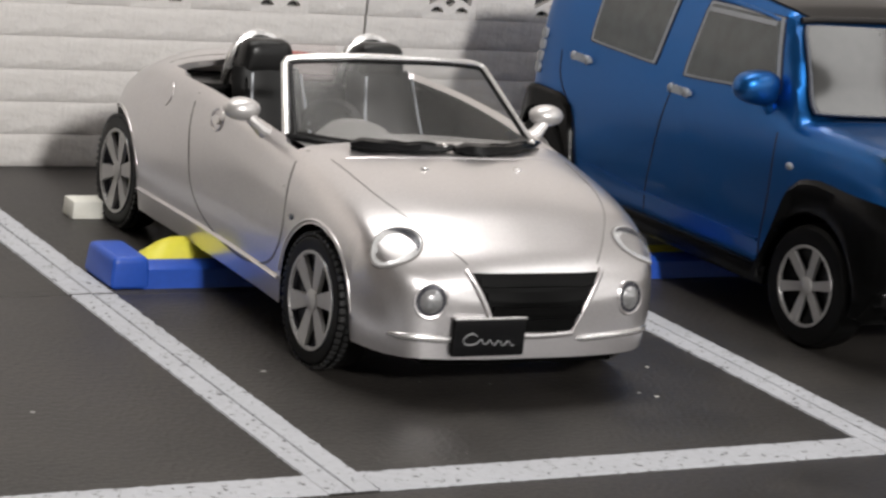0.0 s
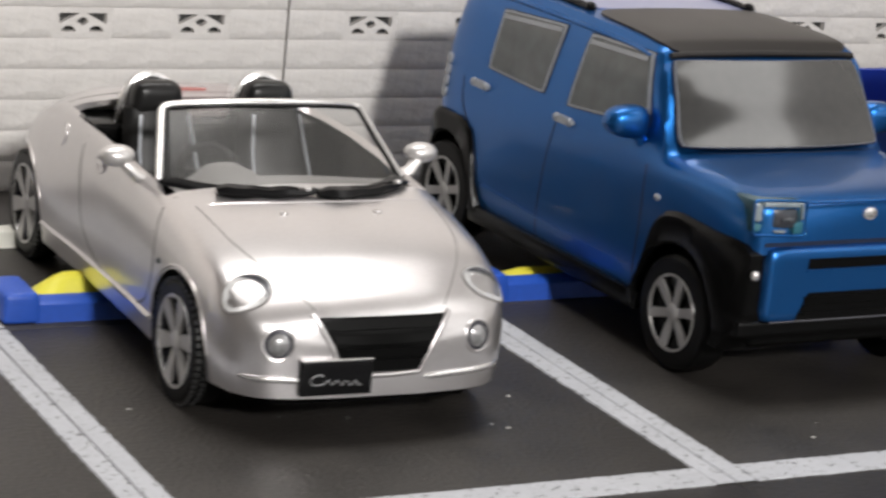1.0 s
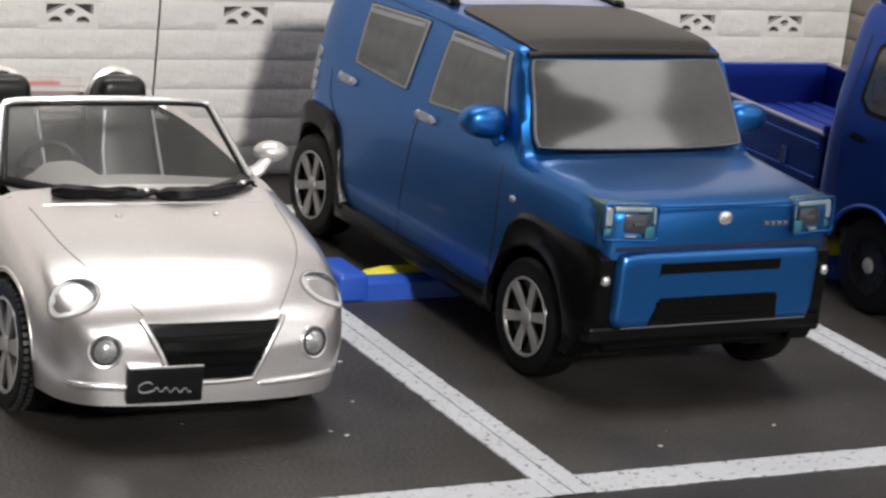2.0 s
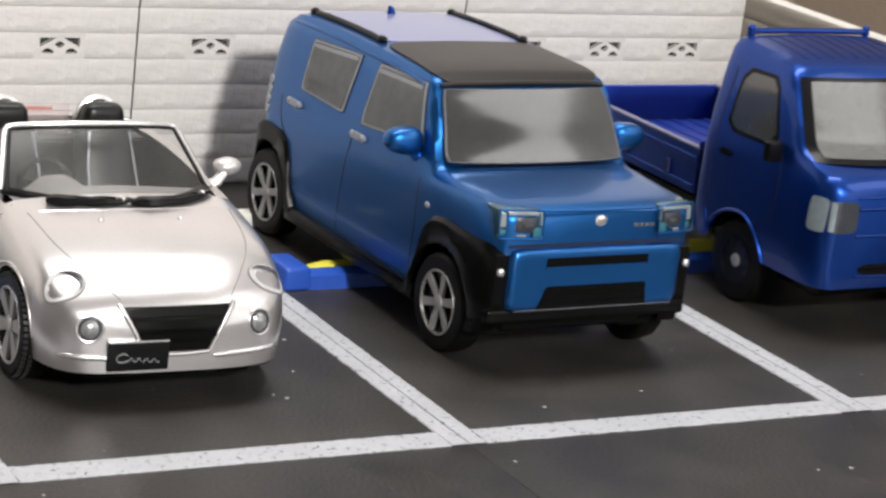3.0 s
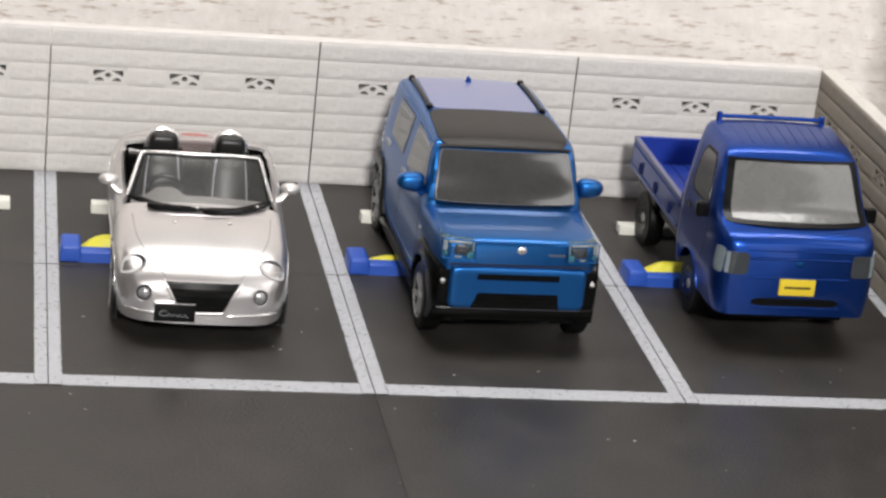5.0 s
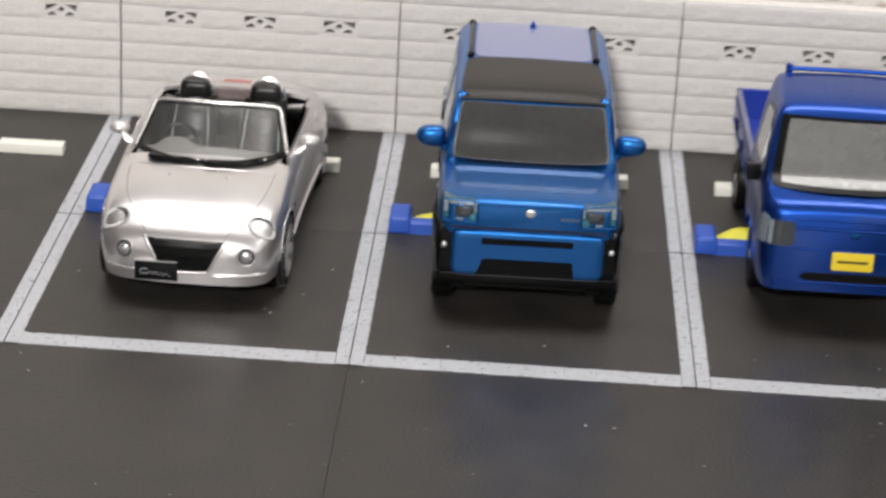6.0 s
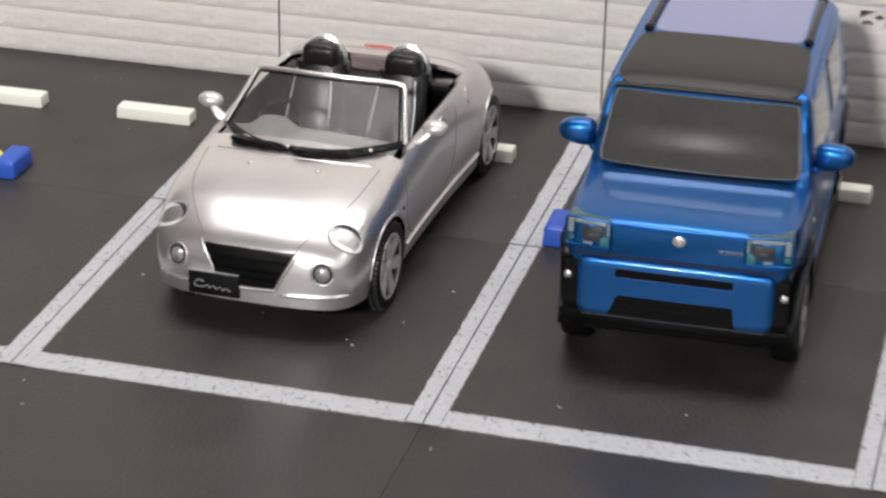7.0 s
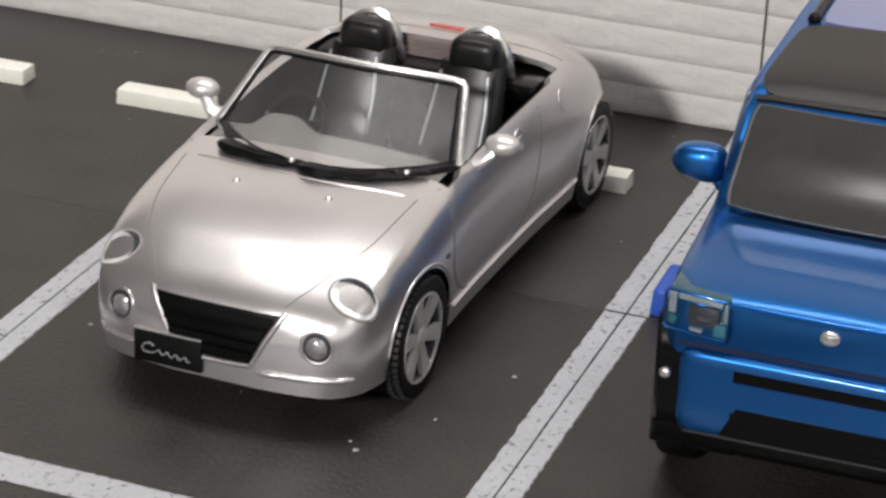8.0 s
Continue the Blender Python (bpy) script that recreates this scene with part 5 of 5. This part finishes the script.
# ---- small dark blue pickup truck ----
def pickup():
    root = thing("pickup_truck", "dark blue toy pickup truck with open bed and yellow plate", "truck", 6.165, 1.132, 0, 0.3)
    axles, arch, zc, r = (0.80, 2.68), 0.31, 0.265, 0.265
    Y = [0.0, 0.02, 0.06, 0.14, 0.22, 0.30, 0.405, 0.52, 0.59, 0.70, 0.95, 1.15, 1.26, 1.30]
    W1 = [0.58, 0.63, 0.67, 0.695, 0.70, 0.70, 0.70, 0.70, 0.70, 0.70, 0.70, 0.70, 0.69, 0.67]
    WB = [0.565, 0.61, 0.645, 0.67, 0.678, 0.68, 0.68, 0.68, 0.68, 0.68, 0.68, 0.68, 0.672, 0.65]
    ZB = [0.90, 0.93, 0.96, 0.99, 1.01, 1.02, 1.03, 1.03, 1.03, 1.03, 1.03, 1.03, 1.03, 1.02]
    WR = [0.54, 0.585, 0.62, 0.643, 0.642, 0.635, 0.618, 0.600, 0.590, 0.582, 0.575, 0.575, 0.568, 0.55]
    ZR = [0.93, 0.965, 1.00, 1.035, 1.07, 1.11, 1.27, 1.445, 1.505, 1.530, 1.555, 1.565, 1.555, 1.53]
    WT = [0.46, 0.50, 0.54, 0.575, 0.58, 0.575, 0.56, 0.54, 0.53, 0.52, 0.51, 0.51, 0.505, 0.49]
    ZT = [0.95, 0.99, 1.025, 1.055, 1.095, 1.15, 1.32, 1.505, 1.560, 1.590, 1.622, 1.635, 1.625, 1.60]
    f = [smooth_table(Y, t) for t in (W1, WB, ZB, WR, ZR, WT, ZT)]

    def half(y):
        w1, wb, zb, wr, zr, wt, zt = (g(y) for g in f)
        pts = [(w1 * 0.97, 0.33), (w1, 0.50), (w1, 0.75), (wb + 0.01, zb - 0.06), (wb, zb), ((wb + wr) / 2 + 0.008, (zb + zr) / 2), (wr, zr), (wt, zt - 0.012), (wt * 0.5, zt + 0.002), (0, zt + 0.006)]
        c = curve_through(pts, 90)
        low = 0.33
        if abs(y - axles[0]) < arch:
            low = max(low, zc + math.sqrt(arch ** 2 - (y - axles[0]) ** 2))
        if low > 0.33:
            k = int(np.argmax(c[:, 1] > low))
            cut = np.interp(low, c[: k + 1, 1], c[: k + 1, 0])
            c = np.vstack([[cut, low], c[k:]])
        k = int(np.argmin(np.hypot(c[:, 0] - wr, c[:, 1] - zr)))
        return np.vstack([even(c[: k + 1], 15), even(c[k:], 10)[1:]])

    ys = [0, 0.008, 0.02, 0.04, 0.07, 0.10, 0.14, 0.18, 0.22, 0.26] + list(np.linspace(0.30, 0.64, 14)) + list(np.linspace(0.68, 1.24, 20)) + [1.27, 1.30]
    bm = bmesh.new()
    loft(bm, [(y, half(y)) for y in ys])
    tree = tree_of(bm)
    part("cab", bm, DEEP_BLUE, root, "glossy dark blue cab", 38)

    # front face
    c = [(-0.60, 1.075), (0.60, 1.075), (0.535, 1.505), (-0.535, 1.505)]
    for grow, mat, lift, name, label in ((1.05, BLACK, 0.003, "screen_seal", "black windscreen seal"), (0.945, PALE_PANE, 0.007, "windscreen", "pale grey reflecting windscreen")):
        bm = bmesh.new()
        laid(bm, tree, "front", quad_grid([(x * grow, 1.29 + (z - 1.29) * grow) for x, z in c], 20, 12, 0.03), lift, 0.006)
        part(name, bowed(bm, 0.63, 0.035, 1.05, 1.53, 0.006), mat, root, label, 60)
    bm = bmesh.new()
    laid(bm, tree, "front", quad_grid([(-0.38, 0.415), (0.38, 0.415), (0.38, 0.485), (-0.38, 0.485)], 14, 3, 0.2), 0.003, 0.01)
    slot = part("grille_slot", bm, BLACK, root, "black lower grille slot")
    bm = bmesh.new()
    laid(bm, tree, "front", line_grid([(-0.37, 0.45), (0.37, 0.45)], 0.012, 14), 0.010, 0.004)
    part("slat", bm, SATIN, slot)
    for z, w, x in ((0.405, 0.018, 0.40), (0.665, 0.020, 0.44), (0.835, 0.026, 0.44), (0.905, 0.016, 0.46)):
        bm = bmesh.new()
        pts = []
        for a in np.linspace(-x, x, 15):
            q, nn = on_body(tree, "front", a, z)
            pts.append(q)
        tube(bm, pts, w / 2, 7)
        part("front_ridge", bm, DEEP_BLUE, root, "", 60)
    bm = bmesh.new()
    disc_on(bm, tree, "front", 0.0, 0.795, 0.045, 0.032, [(0.02, 0.014), (0.6, 0.012), (1.0, -0.002)], 20)
    part("emblem", bm, BLUE, root, "small light blue oval emblem")
    bm = bmesh.new()
    box(bm, (-0.158, -0.024, 0.515), (0.158, 0.02, 0.663), 0.016, 3)
    plate = part("number_plate", bm, YELLOW_PLATE, root, "yellow number plate with a dark bar")
    bm = bmesh.new()
    box(bm, (-0.115, -0.027, 0.580), (0.115, -0.022, 0.602), 0.002, 1)
    part("plate_bar", bm, PLATE_INK, plate)
    for s in (-1, 1):
        side = "right" if s > 0 else "left"
        bm = bmesh.new()
        laid(bm, tree, "front", quad_grid([(s * 0.45, 0.69), (s * 0.642, 0.69), (s * 0.634, 0.885), (s * 0.45, 0.885)], 8, 8, 0.2), 0.012, 0.02)
        hl = part("headlight", bm, GREY_LAMP, root, "square grey glass headlight")
        bm = bmesh.new()
        laid(bm, tree, side, quad_grid([(0.035, 0.685), (0.13, 0.685), (0.13, 0.895), (0.035, 0.895)], 5, 6, 0.2), 0.012, 0.02)
        part("corner_lens", bm, PALE_LENS, hl, "bright corner lens")
        bm = bmesh.new()
        laid(bm, tree, "front", quad_grid([(s * 0.610, 0.70), (s * 0.638, 0.70), (s * 0.632, 0.880), (s * 0.606, 0.880)], 4, 5), 0.016, 0.006)
        part("lens_strip", bm, PALE_LENS, hl, "bright lens strip")
        # door window and seams
        cw = [(0.50, 1.075), (1.06, 1.06), (1.03, 1.46), (0.70, 1.475)]
        mid = [sum(p[i] for p in cw) / 4 for i in (0, 1)]
        for grow, mat, lift, name in ((1.06, BLACK, 0.003, "window_seal"), (0.93, SMOKED, 0.007, "door_window")):
            bm = bmesh.new()
            laid(bm, tree, side, quad_grid([tuple(m + (p - m) * grow for p, m in zip(q, mid)) for q in cw], 10, 8, 0.3), lift, 0.006)
            part(name, bm, mat, root, "smoky door window" if name == "door_window" else "")
        for pts in ([(0.44, 1.06), (0.42, 0.8), (0.46, 0.62)], [(1.12, 1.45), (1.14, 1.0), (1.13, 0.55)]):
            bm = bmesh.new()
            laid(bm, tree, side, line_grid(pts, 0.010, 16), 0.0015, 0.004)
            part("door_seam", bm, DEEP_SEAM, root)
        bm = bmesh.new()
        laid(bm, tree, side, quad_grid([(0.95, 0.90), (1.07, 0.90), (1.07, 0.94), (0.95, 0.94)], 6, 3, 0.6), 0.012, 0.006)
        part("door_handle", bm, BLACK, root)
        bm = bmesh.new()
        box(bm, (min(s * 0.69, s * 0.80), 0.42, 1.00), (max(s * 0.69, s * 0.80), 0.49, 1.13), 0.022, 3)
        mir = part("door_mirror", bm, BLACK, root, "small black door mirror")
        bm = bmesh.new()
        tube(bm, [(s * 0.66, 0.48, 1.05), (s * 0.73, 0.46, 1.07)], 0.014, 7)
        part("mirror_arm", bm, BLACK, mir)
        bm = bmesh.new()
        pts = []
        for a in np.linspace(radians(12), radians(168), 20):
            q, nn = on_body(tree, side, axles[0] + (arch + 0.014) * math.cos(a), zc + (arch + 0.014) * math.sin(a))
            pts.append(q)
        tube(bm, pts, 0.013, 6)
        part("arch_lip", bm, DEEP_BLUE, root, "", 60)
        bm = bmesh.new()
        tube(bm, [(s * 0.465, 1.24, 1.60), (s * 0.465, 1.24, 1.675)], 0.028, 9)
        ball(bm, (s * 0.465, 1.24, 1.675), (0.03, 0.03, 0.022), 10, 7)
        part("guard_post", bm, DEEP_BLUE, root, "")
    bm = bmesh.new()
    pts = [(x, 1.24, 1.652 + 0.006 * math.cos(x * 2)) for x in np.linspace(-0.465, 0.465, 9)]
    tube(bm, pts, 0.024, 8, True, 0.8)
    part("roof_guard", bm, DEEP_BLUE, root, "blue guard rail on the cab roof")
    for x in np.linspace(-0.40, 0.40, 9):
        bm = bmesh.new()
        laid(bm, tree, "top", line_grid([(x, 0.72), (x, 1.18)], 0.016, 8), 0.0035, 0.004)
        part("roof_rib", bm, DEEP_BLUE, root)

    # load bed: floor, gates with ribs and posts
    z0, z1, y0, y1, w = 0.545, 0.855, 1.36, 3.36, 0.672
    bm = bmesh.new()
    box(bm, (-w + 0.02, y0, z0 + 0.01), (w - 0.02, y1, z0 + 0.06), 0.005, 1)
    part("bed_floor", bm, BED_BLUE, root, "bright blue bed floor")
    for k in range(9):
        bm = bmesh.new()
        x = -0.56 + 0.14 * k
        box(bm, (x - 0.022, y0 + 0.04, z0 + 0.055), (x + 0.022, y1 - 0.05, z0 + 0.072), 0.006, 1)
        part("bed_rib", bm, BED_BLUE, root)
    for s in (-1, 1):
        bm = bmesh.new()
        box(bm, (min(s * w, s * (w - 0.035)), y0, z0), (max(s * w, s * (w - 0.035)), y1, z1), 0.008, 1)
        gate = part("side_gate", bm, DEEP_BLUE, root, "dark blue bed side gate")
        bm = bmesh.new()
        box(bm, (min(s * (w + 0.006), s * (w - 0.041)), y0, z1 - 0.012), (max(s * (w + 0.006), s * (w - 0.041)), y1, z1 + 0.006), 0.005, 1)
        part("gate_rim", bm, GATE_RIM, gate, "pale worn rim")
        bm = bmesh.new()
        for z in (z0 + 0.03, z0 + 0.22):
            box(bm, (min(s * w, s * (w + 0.012)), y0 + 0.03, z), (max(s * w, s * (w + 0.012)), y1 - 0.03, z + 0.03), 0.004, 1)
        part("gate_rib", bm, DEEP_BLUE, gate)
        for y in (1.75, 2.35, 2.95):
            bm = bmesh.new()
            box(bm, (min(s * w, s * (w + 0.022)), y, z0 + 0.06), (max(s * w, s * (w + 0.022)), y + 0.045, z0 + 0.16), 0.006, 1)
            part("hook", bm, DEEP_SEAM, gate)
        bm = bmesh.new()
        box(bm, (min(s * 0.50, s * 0.66), 2.32, 0.46), (max(s * 0.50, s * 0.66), 3.05, 0.55), 0.02, 1)
        part("mudguard", bm, SATIN, root, "black mudguard")
    bm = bmesh.new()
    box(bm, (-w, y1 - 0.035, z0), (w, y1, z1), 0.008, 1)
    gate = part("tail_gate", bm, BED_BLUE, root, "blue tail gate")
    bm = bmesh.new()
    box(bm, (-w, y1 - 0.04, z1 - 0.012), (w, y1 + 0.005, z1 + 0.006), 0.005, 1)
    part("gate_rim", bm, BED_BLUE, gate)
    bm = bmesh.new()
    box(bm, (-w, y0, z0), (w, y0 + 0.03, z1 + 0.05), 0.008, 1)
    part("front_gate", bm, BED_BLUE, root, "blue front wall of the bed")
    bm = bmesh.new()
    for s in (-1, 1):
        box(bm, (s * 0.34 - 0.05, 1.0, 0.36), (s * 0.34 + 0.05, 3.30, 0.54), 0.01, 1)
    box(bm, (-0.52, 0.15, 0.22), (0.52, 1.25, 0.60), 0.02, 1)
    box(bm, (-0.45, 1.4, 0.24), (0.45, 2.2, 0.46), 0.03, 1)
    # Black box added under the bed in place of the deep shade there.
    box(bm, (-0.62, 1.28, 0.40), (0.62, 2.30, 0.542), 0.03, 1)
    part("chassis", bm, SATIN, root, "black chassis with an added box for the shade below the bed")
    style = dict(rim=0.58, spokes=10, inner=0.10, outer=0.24, mat=SATIN, hub=RIM, hub_size=1.25, plain=True, dark=True, label="black steel wheel face")
    for s in (-1, 1):
        for ya in axles:
            wheel("wheel", root, s * 0.60, ya, r, 0.15, s, style, "small black wheel with a grey hub")
    refit(root, (0, 0.2, 0.52, 0.80, 1.24, 1.36, 2.68, 3.36), (0, 0.245, 0.60, 0.84, 1.30, 1.38, 2.49, 3.11))
    return root


pickup()


# ---- block walls, piece by piece ----
BW, BH = BAY / 7, HIGH / 8


def block_mesh(seed):
    """A moulded block: pillowed, rough front with chamfered edges."""
    bm = bmesh.new()
    g, d = 0.0005, 0.05
    nx, zs = 8, (0.0, 0.06, 0.3, 0.7, 0.93, 1.0)
    nz = len(zs) - 1
    rows = []
    for j in range(nz + 1):
        row = []
        for i in range(nx + 1):
            x, z = 0.0001 + (BW - 0.0002) * i / nx, g + (BH - 2 * g) * zs[j]
            edge = j in (0, nz)
            y = 0.0055 if edge else -0.002
            row.append((x, y + (0.0 if i in (0, nx) else 0.0050) * noise.noise(Vector((x * 9 + seed * 5, z * 12, seed))), z + (0.0006 * noise.noise(Vector((x * 14, seed, j))) if edge and 0 < i < nx else 0)))
        rows.append(row)
    made = sheet(bm, rows)
    border = made[0] + [r[-1] for r in made[1:-1]] + made[-1][::-1] + [r[0] for r in made[1:-1]][::-1]
    back = [bm.verts.new((v.co.x, d, v.co.z)) for v in border]
    for i in range(len(border)):
        j = (i + 1) % len(border)
        bm.faces.new((border[i], back[i], back[j], border[j]))
    me = mesh_from(bm, "block", BLOCK, 40)
    return me


def fan_outlines():
    """The five openings of a hollow block, as 2D outlines about its middle."""
    arc = lambda cx, cz, r, a0, a1, n: [(cx + r * math.cos(radians(a0 + (a1 - a0) * k / n)), cz + r * 0.8 * math.sin(radians(a0 + (a1 - a0) * k / n))) for k in range(n + 1)]
    out = []
    for s in (-1, 1):
        out.append([(s * 0.140, 0.055), (s * 0.022, 0.055), (s * 0.045, 0.042), (s * 0.085, 0.022), (s * 0.125, 0.0), (s * 0.140, -0.006)])
        out.append([(s * 0.082 + s * x, z) for x, z in arc(0, -0.050, 0.042, 0, 180, 8)])
    out.append([(-0.036, 0.010), (-0.012, 0.030), (0.012, 0.030), (0.036, 0.010), (0.010, -0.014), (-0.010, -0.014)])
    return out


def hollow_mesh():
    """A block with its five openings cut through the front."""
    bm = bmesh.new()
    g, d = 0.0005, 0.05
    w, h = BW / 2 - 0.0001, BH / 2 - g
    outer = [(-w, -h), (w, -h), (w, h), (-w, h)]
    loops = [outer] + fan_outlines()
    edges = []
    for loop in loops:
        vs = [bm.verts.new((x + BW / 2, 0.0, z + BH / 2)) for x, z in loop]
        edges += [bm.edges.new((vs[i], vs[(i + 1) % len(vs)])) for i in range(len(vs))]
    bmesh.ops.triangle_fill(bm, edges=edges, use_beauty=True, use_dissolve=False)
    rim = [e for e in bm.edges if len(e.link_faces) == 1]
    made = bmesh.ops.extrude_edge_only(bm, edges=rim)["geom"]
    for v in made:
        if isinstance(v, bmesh.types.BMVert):
            v.co.y = d
    return mesh_from(bm, "block", BLOCK, 30)


BLOCKS = [block_mesh(s) for s in range(6)]
HOLLOW = hollow_mesh()


def block_panel(wall, x, x1, side=False, mat=None):
    """One moulded panel of eight courses with seven blocks each."""
    p = thing("wall_panel", "", "", 0, 0, 0)
    p.parent = wall
    p.matrix_basis = pose(x * U, 0, 0)
    width = x1 - x
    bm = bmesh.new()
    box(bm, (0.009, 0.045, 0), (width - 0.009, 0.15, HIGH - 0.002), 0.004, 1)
    part("core", bm, SHADE_CORE, p)
    rnd = random.Random(int(x * 10) + 3)
    for j in range(8):
        for i in range(7):
            bx = i * BW * (width - 0.014) / BAY + 0.007
            me = HOLLOW if j == 5 and i in (1, 3, 5) else BLOCKS[rnd.randrange(6)]
            ob = new("block", me)
            ob.parent = p
            ob.matrix_basis = pose(bx * U, 0, j * BH * U, 3 if j == 7 else 0) @ Matrix.Diagonal(((width - 0.014) / BAY, 1, 1, 1))
            if mat is not None:
                ob.material_slots[0].link = "OBJECT"
                ob.material_slots[0].material = mat
    return p


def block_wall(name, label, m, x0, x1, mat=None, coping=CAP):
    wall = thing(name, label, "wall", kind="structure")
    wall.matrix_basis = m
    x = x0
    while x < x1 - 0.1:
        block_panel(wall, x, min(x + BAY, x1), mat=mat)
        x += BAY
    bm = bmesh.new()
    box(bm, (x0, 0.0, HIGH), (x1, 0.155, HIGH + 0.012), 0.004, 2)
    part("coping", bm, coping, wall, "flat coping")
    return wall


block_wall("wall_back", "pale grey moulded block wall with pierced fan blocks", pose(0, DEEP * U, 0), LEFT - BAY, RIGHT, None, BLOCK)
block_wall("wall_side", "moulded block wall with painted-in grey-brown shade and a pale coping", pose(RIGHT * U, (DEEP + 0.02) * U, 0, 0, 0, -90), 0, 7.5, SHADED_BLOCK)
bm = bmesh.new()
box(bm, (-0.002, 0.022, HIGH - 0.36), (0.018, 0.050, HIGH + 0.014), 0.004, 1)
part("corner_strip", bm, CAP, bpy.data.objects["wall_side"], "narrow white strip at the corner")
